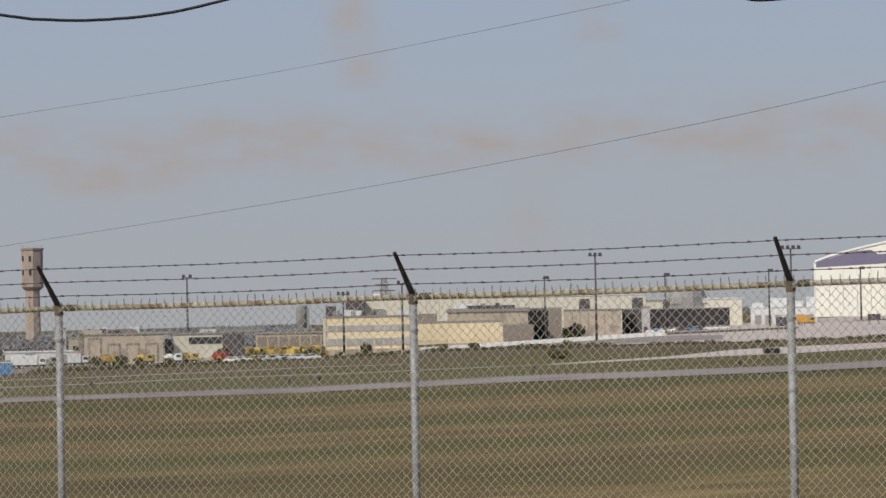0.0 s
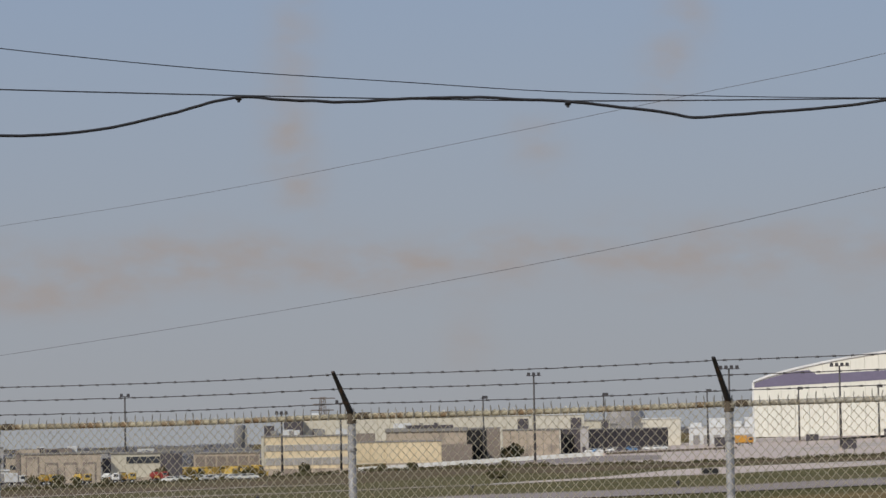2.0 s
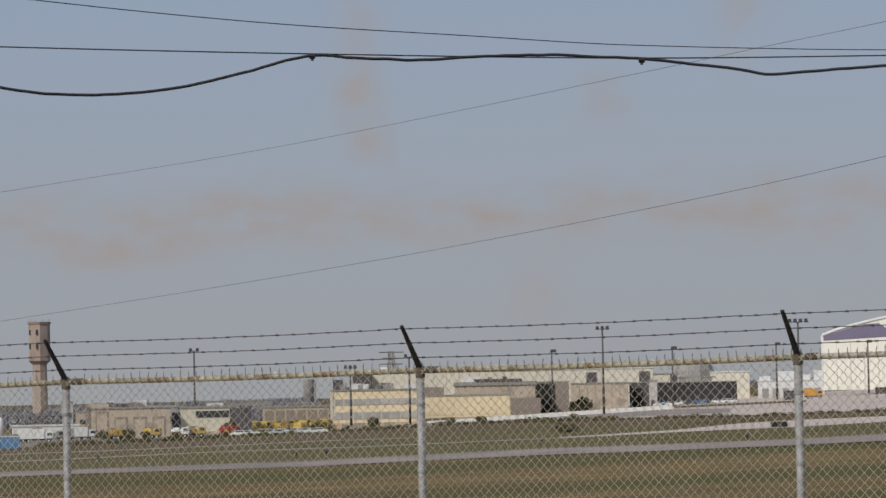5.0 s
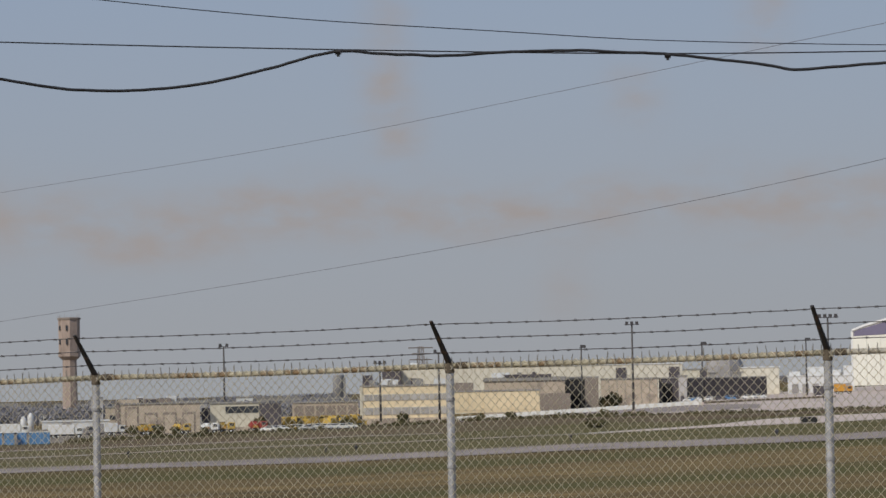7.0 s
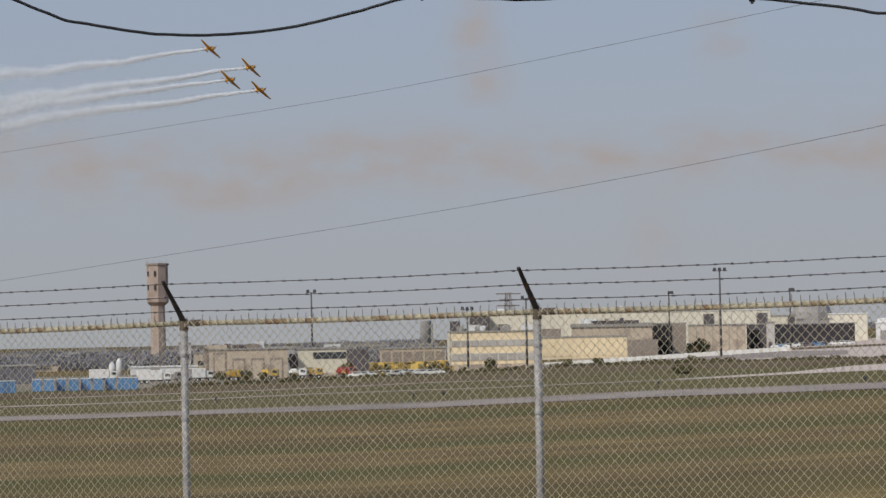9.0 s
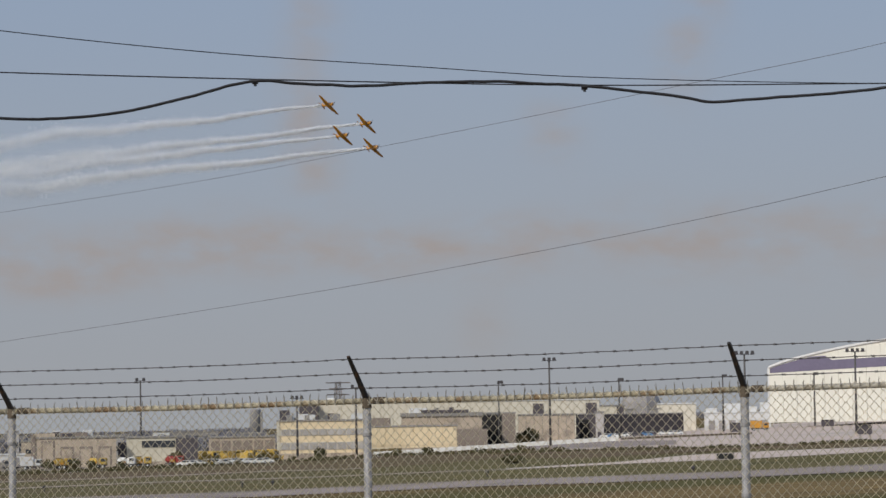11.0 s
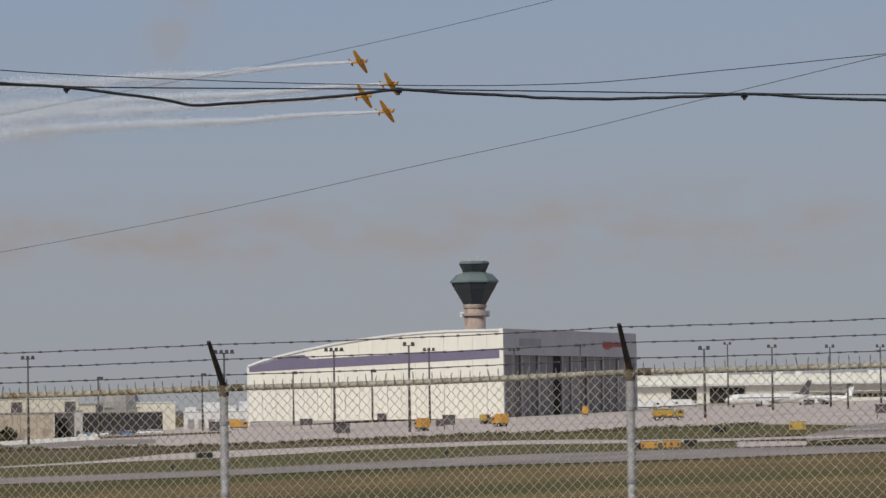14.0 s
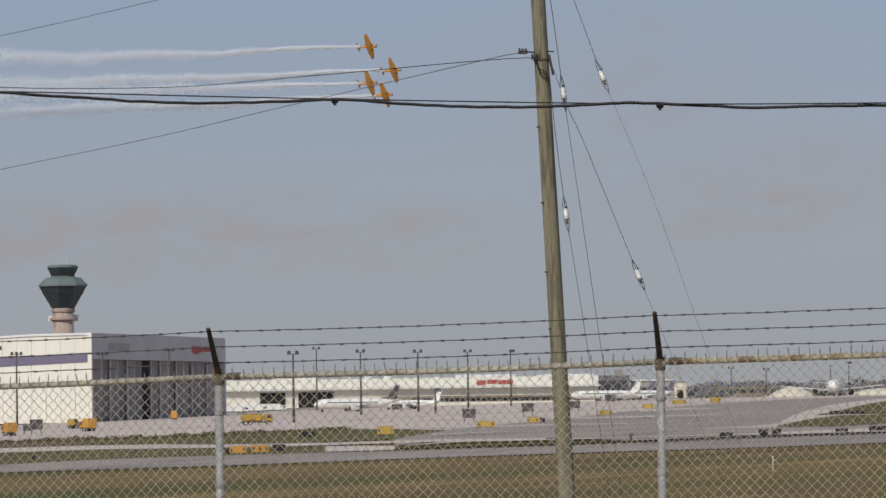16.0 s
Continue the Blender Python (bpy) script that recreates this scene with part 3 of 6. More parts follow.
def utility_lines():
    x, y = at(17.56, POLE_D)
    gz = ground_z(x, y)
    foot = Vector((x, y, gz - 0.3))
    xt, yt = at(17.0, POLE_D)
    head = Vector((xt, yt, rise(POLE_D, 8.6)))
    p = thing("utility_pole", pose(0, 0, 0), "weathered grey-brown wooden utility pole, slightly leaning", "utility pole")
    n = 24
    pts = [foot.lerp(head, i / n) for i in range(n + 1)]
    part("pole_shaft", sweep(pts, [0.160 - 0.036 * i / n for i in range(n + 1)], 18), "pole", p, smooth=True)

    def on_pole(deg):
        z = rise(POLE_D, deg)
        return foot.lerp(head, (z - foot.z) / (head.z - foot.z))
    for deg, reach in ((5.585, -0.44), (5.50, -0.20)):
        c = on_pole(deg)
        e = c + Vector((reach, -0.10, 0.02))
        part("insulator_bolt", R(c, e, 0.014, n=6), "dark_steel", p)
        bm = bmesh.new()
        for q in (0.0, 0.06, 0.12):
            rod(bm, e + Vector((q, 0, -0.05)), e + Vector((q, 0, 0.05)), 0.030, 0.018, n=10)
        part("insulator", bm, "dark_steel", p, "small dark spool insulators")
    c = on_pole(5.42)
    part("bracket", R(c + Vector((0.10, -0.12, 0.15)), c + Vector((0.17, -0.14, -0.22)), 0.022, n=6), "dark_steel", p, "dark steel guy bracket")
    part("pole_band", R(on_pole(5.46), on_pole(5.49), 0.146, n=18), "rust", p, "rust-stained steel band")
    for q, (da, db) in enumerate(((5.50, 5.18), (5.44, 5.05))):
        a, e = on_pole(da) + Vector((-0.16, -0.15, 0)), on_pole(db) + Vector((0.03 + 0.05 * q, -0.17, 0))
        part("drop_wire", sweep([a, a.lerp(e, 0.4) + Vector((-0.03, -0.02, -0.06)), a.lerp(e, 0.75) + Vector((0.04, -0.02, 0)), e], 0.011, 5), "cable", p, "short dark drop wire")
    part("through_bolt", R(on_pole(5.60) + Vector((0.08, -0.10, 0)), on_pole(5.60) + Vector((0.21, -0.12, 0)), 0.012, n=6), "dark_steel", p)
    for deg in (4.4, 3.2, 2.1, 1.2):
        c = on_pole(deg)
        part("step_bolt", R(c + Vector((-0.12, -0.05, 0)), c + Vector((-0.19, -0.07, 0.01)), 0.012, n=5), "dark_steel", p)

    def guy(knots, ins, label, thick=0.0075, low_thick=None):
        """Strand above and below a strain insulator, each ending in a narrow loop."""
        g = thing("guy_wire", pose(0, 0, 0), label, "guy wire", "guy wires of the pole")
        b, h, d = ins
        above = [k for k in knots if k[1] > h + 0.02] + [ins]
        below = [ins] + [k for k in knots if k[1] < h - 0.02]
        part("strand", sweep(smooth_line(above, 0.05), thick, 5), "steel_strand", g)
        part("strand", sweep(smooth_line(below, 0.05), low_thick or thick, 5), "steel_strand", g)
        c = Vector((*at(b, d), rise(d, h)))
        p0, p1 = (Vector((*at(k[0], k[2]), rise(k[2], k[1]))) for k in (above[-2], below[1]))
        t = (p1 - p0).normalized()
        side = t.cross(Vector((0, 1, 0))).normalized()
        turn = t.to_track_quat("Z", "Y").to_matrix().to_4x4()
        body = lathe([(0.020, -0.11), (0.046, -0.095), (0.052, -0.03), (0.045, 0.0), (0.052, 0.03), (0.046, 0.095), (0.020, 0.11)], 10)
        bmesh.ops.transform(body, matrix=Matrix.Translation(c) @ turn, verts=body.verts)
        ins_part = part("strain_insulator", body, "porcelain", g, "pale ribbed strain insulator", True)
        hole = R((0, -0.054, 0.045), (0, -0.046, 0.045), 0.017, n=8)
        bmesh.ops.transform(hole, matrix=Matrix.Translation(c - t * 0.09), verts=hole.verts)
        part("hole", hole, "dim_inside", ins_part)
        for q in (-1, 1):
            loop = [c + t * q * 0.36, c + t * q * 0.22 + side * 0.032, c + t * q * 0.02 + side * 0.050]
            part("loop", sweep(loop, 0.006, 5), "steel_strand", g)
            loop = [c + t * q * 0.36, c + t * q * 0.22 - side * 0.032, c + t * q * 0.02 - side * 0.050]
            part("loop", sweep(loop, 0.006, 5), "steel_strand", g)
        part("clamp", R(c + t * 0.11, c + t * 0.18, 0.020, n=6), "dark_steel", g)
    label = "steel guy wire with a strain insulator"
    guy([(17.10, 7.9, 65), (17.29, 6.42, 64.6), (17.47, 4.94, 64.2), (17.55, 4.32, 64), (17.91, 1.58, 63), (18.18, -0.54, 62.4), (18.62, -4.2, 61.3)], (17.47, 4.94, 64.15), label, 0.007, 0.005)
    guy([(17.24, 5.40, 64.9), (17.33, 4.32, 64.5), (17.48, 3.02, 64), (17.69, 1.58, 63.4), (17.98, -0.54, 62.6), (18.46, -4.2, 61.4)], (17.48, 3.02, 64.0), label, 0.0065, 0.005)
    guy([(17.10, 8.0, 65), (17.66, 6.42, 64.3), (18.09, 5.2, 63.8), (18.82, 3.38, 62.8), (19.62, 1.01, 61.5), (21.3, -4.0, 59.5)], (18.09, 5.2, 63.75), label, 0.006, 0.0028)
    guy([(17.27, 5.45, 64.9), (17.55, 4.68, 64.5), (17.72, 4.31, 64.3), (18.61, 2.04, 62.5), (18.87, 1.38, 62), (21.0, -4.1, 59.5)], (18.61, 2.04, 62.5), label, 0.0055, 0.0032)

    def line(name, knots, radius, mat, label, category, step=0.12):
        ob = new(name, mesh_of(name, sweep(smooth_line(knots, step), radius, 6), mat, True))
        return tagged(ob, label, category, "overhead lines")
    D = 42.0
    global swaying_cable
    t = swaying_cable = thing("telephone_cable", pose(0, 0, 0), "thick black telephone cable lashed in loops under a steel messenger strand", "cable", "overhead lines")
    far = [(-26, 6.4, 46), (-12, 5.70, D), (-6.59, 5.50, D), (-2.17, 5.345, D), (3.07, 5.17, D), (8.34, 5.075, D), (13.83, 4.905, D), (19.0, 4.745, D), (22.5, 4.68, D), (40, 4.4, 50)]
    part("messenger_strand", sweep(smooth_line(far, 0.2), 0.0085, 6), "cable", t, smooth=True)
    knots = [(-26, 6.9, 46), (-12, 6.75, D), (-8.94, 5.475, D), (-7.95, 5.055, D), (-7.7, 4.98, D), (-6.6, 4.80, D), (-5.6, 4.745, D), (-4.4, 4.83, D), (-3.2, 5.08, D), (-2.17, 5.325, D), (-1.5, 5.265, D), (-0.5, 5.225, D), (0.6, 5.25, D), (1.48, 5.265, D), (2.3, 5.21, D),
             (3.07, 5.155, D), (4.17, 5.02, D), (4.75, 4.92, D), (5.05, 4.86, D), (5.6, 4.885, D), (6.6, 4.93, D), (7.5, 4.985, D), (8.34, 5.065, D), (9.4, 4.99, D), (11.16, 4.88, D), (12.5, 4.865, D), (13.83, 4.895, D), (15.2, 4.795, D), (16.4, 4.745, D), (17.2, 4.735, D), (18.3, 4.765, D), (19.0, 4.745, D), (20.5, 4.66, D), (22.5, 4.645, D), (26, 4.55, 43), (40, 4.2, 50)]
    pts = smooth_line(knots, 0.07)
    pts = [(px, py, pz + 0.012 * noise.noise((px * 1.6, 0, 0)) + 0.007 * noise.noise((px * 5.0, 3, 0))) for px, py, pz in pts]
    part("lashed_cable", sweep(pts, 0.0175, 8), "cable", t, "thick wavy black cable", True)
    for b, h in ((-2.17, 5.31), (3.07, 5.14), (8.34, 5.06), (13.83, 4.88), (19.0, 4.72)):
        c = Vector((*at(b, D), rise(D, h)))
        bm = bmesh.new()
        rod(bm, c + Vector((-0.035, 0, 0.0)), c + Vector((0.035, 0, 0.0)), 0.032, n=8)
        rod(bm, c + Vector((0.0, 0, -0.055)), c + Vector((0.0, 0, 0.03)), 0.018, n=6)
        part("lashing_clamp", bm, "cable", t)
    line("overhead_wire", [(-26, 8.9, 50), (-12, 6.95, 50), (-6.58, 6.25, 51), (-2.88, 5.84, 52), (0.44, 5.57, 54), (2.94, 5.37, 55), (7.88, 5.15, 59), (11.17, 5.12, 61), (13.5, 5.28, 63), (15.71, 5.45, 64), (16.5, 5.50, 64.7), (16.95, 5.515, 64.9)], 0.0075, "cable", "thin black service wire sagging to the pole", "wire")
    line("overhead_wire", [(-26, 12.5, 50), (-6, 8.9, 51), (2.7, 7.77, 55), (7.02, 7.37, 58), (11.21, 7.23, 61), (14, 7.3, 63), (17.0, 7.6, 65)], 0.0085, "cable", "thin black service wire sagging to the pole", "wire")
    line("overhead_wire", [(-14, 2.25, 170), (-9.0, 2.94, 150), (-6.6, 3.29, 141), (-2.89, 3.84, 128), (0.42, 4.43, 116), (4.92, 5.26, 101), (7.47, 5.72, 93), (11.2, 6.54, 82), (16.98, 8.0, 65)], 0.0070, "far_wire", "thin grey power conductor receding to a far pole", "wire")
    line("overhead_wire", [(-14, 0.25, 170), (-9.05, 0.92, 150), (-6.64, 1.25, 141), (-2.9, 1.78, 128), (0.38, 2.29, 116), (4.9, 3.09, 101), (8.52, 3.84, 90), (11.15, 4.37, 82), (13.0, 4.79, 76), (16.5, 5.55, 65.5), (16.76, 5.59, 64.9)], 0.0075, "far_wire", "thin grey power conductor receding to a far pole", "wire")


utility_lines()

# ---- the hangar with the purple stripe ----


def hangar():
    D = 1200.0
    corner = Vector((*at(9.9, D), 0))
    z0 = ground_z(corner.x, corner.y)
    turn = -32.0
    h = thing("hangar", pose(corner.x, corner.y, z0, 0, 0, turn), "white aircraft hangar with purple stripe and tall grey doors", "hangar")
    W = 93.6   # side wall runs to -x, the doors run to +y
    LEN = 129.0
    low, high = 18.6, 29.0

    def roof(x):  # x from -W to 0
        s = (x + W) / W
        return low + (high - low) * (math.sin(min(s * 1.18, 1) * math.pi / 2) ** 0.80)
    # side wall as panels, arched top
    n = 18
    for i in range(n):
        xa, xb = -W + W * i / n, -W + W * (i + 1) / n
        bm = bmesh.new()
        hexa(bm, [(xa + 0.04, 0, 0), (xb - 0.04, 0, 0), (xb - 0.04, 0.6, 0), (xa + 0.04, 0.6, 0), (xa + 0.04, 0, roof(xa)), (xb - 0.04, 0, roof(xb)), (xb - 0.04, 0.6, roof(xb)), (xa + 0.04, 0.6, roof(xa))])
        part("wall_panel", bm, "white_wall", h)
    part("wall_backing", B(-W, 0, 0.62, 1.0, 0, low), "white_wall", h)
    # stripe
    bm = bmesh.new()
    for i in range(36):
        xa, xb = -W + 0.4 + (W - 0.4) * i / 36, -W + 0.4 + (W - 0.4) * (i + 1) / 36

        def band(x):
            s = (x + W) / W
            lo = 16.9 + 3.1 * s
            return lo, min(lo + 3.2 + (1.6 if s < 0.23 else 0), roof(x) - 0.5)
        (la, ha), (lb, hb) = band(xa), band(xb)
        if ha > la and hb > lb:
            hexa(bm, [(xa, -0.12, la), (xb, -0.12, lb), (xb, -0.004, lb), (xa, -0.004, la), (xa, -0.12, ha), (xb, -0.12, hb), (xb, -0.004, hb), (xa, -0.004, ha)])
    part("stripe", bm, "purple", h, "purple painted stripe")
    # roof shell with an edge trim
    bm = bmesh.new()
    rings = []
    for i in range(n + 1):
        x = -W + W * i / n
        rings.append([bm.verts.new(q) for q in ((x, -0.5, roof(x)), (x, LEN, roof(x)), (x, LEN, roof(x) + 0.7), (x, -0.5, roof(x) + 0.7))])
    for ra, rb in zip(rings, rings[1:]):
        for k in range(4):
            bm.faces.new((ra[k], rb[k], rb[(k + 1) % 4], ra[(k + 1) % 4]))
    bm.faces.new(rings[0])
    bm.faces.new(rings[-1][::-1])
    bmesh.ops.recalc_face_normals(bm, faces=bm.faces[:])
    part("roof", bm, "white_metal", h)
    # door side: fascia above, door leaves below, one gap
    part("door_fascia", B(0, 0.8, -0.3, LEN, 21.0, high + 0.7), "fascia_grey", h, "pale grey fascia over the doors")
    part("corner_trim", B(-0.5, 0.9, -0.55, -0.1, 0, high + 0.8), "white_wall", h)
    part("back_wall", B(-W, 0.8, LEN, LEN + 0.6, 0, low + 8), "white_metal", h)
    part("far_wall", B(-W - 0.6, -W, 0, LEN, 0, low), "white_metal", h)
    # interior darkness is painted: near-black floor and a lining behind the doors
    part("inside_floor", B(-W + 1, -0.2, 1.2, LEN - 1, 0.1, 0.25), "dim_inside", h)
    part("inside_lining", B(-1.6, -1.2, 2, LEN - 2, 0.3, 21), "dim_inside", h, "near-black lining painted as the dark hangar interior")
    leaves = 16
    for i in range(leaves):
        ya, yb = 2 + (LEN - 4) * i / leaves, 2 + (LEN - 4) * (i + 1) / leaves
        if i == 6:
            continue
        d = part("door_leaf", B(-0.6 - 0.5 * (i % 2), -0.2 - 0.5 * (i % 2), ya + 0.05, yb - 0.05, 0, 21), "door_grey", h, "tall grey sliding door leaf")
        part("door_rib", B(-0.2 - 0.5 * (i % 2), 0.15 - 0.5 * (i % 2), ya + 0.2, ya + 0.8, 0.2, 20.8), "fascia_grey", d)
    # plain red emblem shapes and a grey one
    for ya, yb, za, zb in ((94, 104, 24.2, 26.4), (104.5, 114, 24.6, 26.0), (96, 101, 23.6, 24.1)):
        part("emblem", B(0.82, 0.95, ya, yb, za, zb), "red", h, "faded red emblem shape")
    part("emblem", B(0.82, 0.9, 14, 34, 24.0, 26.6), "grey_panel", h, "pale grey emblem shape")
    for y in (20, 52, 90):
        part("roof_vent", soft_box(-30, -27, y, y + 3, high - 0.5, high + 1.2, 0.2), "white_metal", h)


hangar()


def control_tower():
    D = 1400.0
    x, y = at(9.49, D)
    z0 = ground_z(x, y)

    def hz(deg):
        return rise(D, deg) - z0
    t = thing("control_tower", pose(x, y, z0), "airport control tower, pale shaft with a flared green-grey cab", "control tower")
    part("shaft", lathe([(4.3, 0), (4.1, hz(1.62))], 24), "tower_concrete", t, "pinkish concrete shaft", True)
    part("ring_gallery", lathe([(4.4, hz(1.45)), (5.3, hz(1.46)), (5.3, hz(1.49)), (4.4, hz(1.50))], 24), "tower_concrete", t)
    part("antenna_bracket", B(-5.9, -4.3, -0.4, 0.4, hz(1.44), hz(1.52)), "white_metal", t)
    part("antenna_bracket", B(4.3, 5.9, -0.4, 0.4, hz(1.44), hz(1.54)), "white_metal", t)
    part("shaft_collar", lathe([(4.5, hz(1.58)), (4.7, hz(1.62)), (4.3, hz(1.64))], 24), "tower_concrete", t)
    part("lower_cab", lathe([(4.2, hz(1.62)), (7.6, hz(1.86)), (7.9, hz(1.87)), (9.0, hz(1.98)), (9.3, hz(1.99))], 8, radians(22.5)), "green_glass", t, "dark sloping glass of the lower cab")
    part("lower_roof", lathe([(9.7, hz(1.985)), (9.7, hz(2.01)), (7.2, hz(2.115)), (5.2, hz(2.135)), (4.4, hz(2.15))], 8, radians(22.5)), "green_roof", t, "pale green sloping roof ring")
    part("upper_cab", lathe([(4.3, hz(2.14)), (5.7, hz(2.27)), (5.9, hz(2.28))], 8, radians(22.5)), "green_glass", t, "dark glass upper cab")
    part("upper_roof", lathe([(6.05, hz(2.28)), (6.05, hz(2.30)), (5.4, hz(2.325)), (2.0, hz(2.33))], 8, radians(22.5)), "green_roof", t)
    for q in range(8):
        a = radians(22.5 + 45 * q)
        u = Vector((math.cos(a), math.sin(a), 0))
        part("mullion", R(u * 4.35 + Vector((0, 0, hz(1.64))), u * 9.15 + Vector((0, 0, hz(1.98))), 0.12, n=5), "shade_steel", t)
        part("mullion", R(u * 4.35 + Vector((0, 0, hz(2.145))), u * 5.85 + Vector((0, 0, hz(2.28))), 0.10, n=5), "shade_steel", t)
    for dx, h in ((-2, 1.4), (1.5, 2.4), (3, 1.0)):
        part("antenna", R((dx, 0, hz(2.33)), (dx, 0, hz(2.33) + h), 0.06, n=5), "white_metal", t)


control_tower()


def water_tower():
    D = 1345.0
    x, y = at(-6.5, D)
    z0 = ground_z(x, y)

    def hz(deg):
        return rise(D, deg) - z0
    t = thing("concrete_tower", pose(x, y, z0), "old pinkish concrete tower with a wider drum head", "tower")
    part("shaft", lathe([(2.9, 0), (2.6, hz(0.50))], 8, radians(10)), "tower_concrete", t)
    part("collar", lathe([(2.6, hz(0.49)), (4.1, hz(0.55)), (4.1, hz(0.62)), (3.7, hz(0.63))], 8, radians(10)), "tower_concrete", t)
    part("drum", lathe([(3.9, hz(0.62)), (4.0, hz(1.13))], 8, radians(10)), "tower_concrete", t)
    part("parapet", lathe([(4.3, hz(1.13)), (4.3, hz(1.16)), (3.6, hz(1.165))], 8, radians(10)), "tan_dark", t)
    for a in (212, 262):
        for d in (0.78, 1.0):
            u = Vector((math.cos(radians(a)), math.sin(radians(a)), 0))
            c = u * 3.75 + Vector((0, 0, hz(d)))
            part("window_slot", B(c.x - 0.32, c.x + 0.32, c.y - 0.4, c.y + 0.4, c.z - 0.9, c.z + 0.9), "window", t)
    for i in range(10):
        a = i * 36
        u = Vector((math.cos(radians(a)), math.sin(radians(a)), 0)) * 4.0
        part("rail_post", R(u + Vector((0, 0, hz(1.165))), u + Vector((0, 0, hz(1.165) + 1.1)), 0.06, n=4), "tan_dark", t)


water_tower()

# ---- low buildings along the far side ----


def block(name, label, category, b0, b1, D, top_deg, depth, mat, turn=0.0, base=None):
    """An Empty at the front-left foot; local x along the front, y away, z up. Returns it, its width and height."""
    x0, y0 = at(b0, D)
    x1, y1 = at(b1, D)
    gz = min(ground_z(x0, y0), ground_z(x1, y1)) if base is None else base
    w = math.hypot(x1 - x0, y1 - y0)
    h = rise(D, top_deg) - gz
    t = thing(name, pose(x0, y0, gz, 0, 0, math.degrees(math.atan2(y1 - y0, x1 - x0)) + turn), label, category)
    part("wall", B(0, w, 0, depth, 0, h - 0.4), mat, t)
    part("roof", B(-0.3, w + 0.3, -0.3, depth + 0.3, h - 0.4, h), "grey_roof" if mat not in ("white_wall", "white_metal", "cream_white") else "white_metal", t)
    return t, w, h


def windows(t, x0, x1, z0, z1, count, frame_mat="cream", y=-0.05, pane="window"):
    step = (x1 - x0) / count
    for i in range(count):
        a, b = x0 + step * i + 0.12, x0 + step * (i + 1) - 0.12
        win = part("window", B(a, b, y - 0.06, y + 0.02, z0, z1), frame_mat, t)
        part("pane", B(a + 0.12, b - 0.12, y - 0.10, y - 0.065, z0 + 0.12, z1 - 0.12), pane, win)


def roof_clutter(t, w, h, depth, count, seed, mats=("grey_roof", "white_metal", "charcoal")):
    rng = random.Random(seed)
    for i in range(count):
        x, y = rng.uniform(1, w - 4), rng.uniform(1, depth - 3)
        sx, sz = rng.uniform(1.0, 3.2), rng.uniform(0.6, 1.7)
        part("roof_unit", soft_box(x, x + sx, y, y + 2, h, h + sz, 0.08, 1), rng.choice(mats), t)


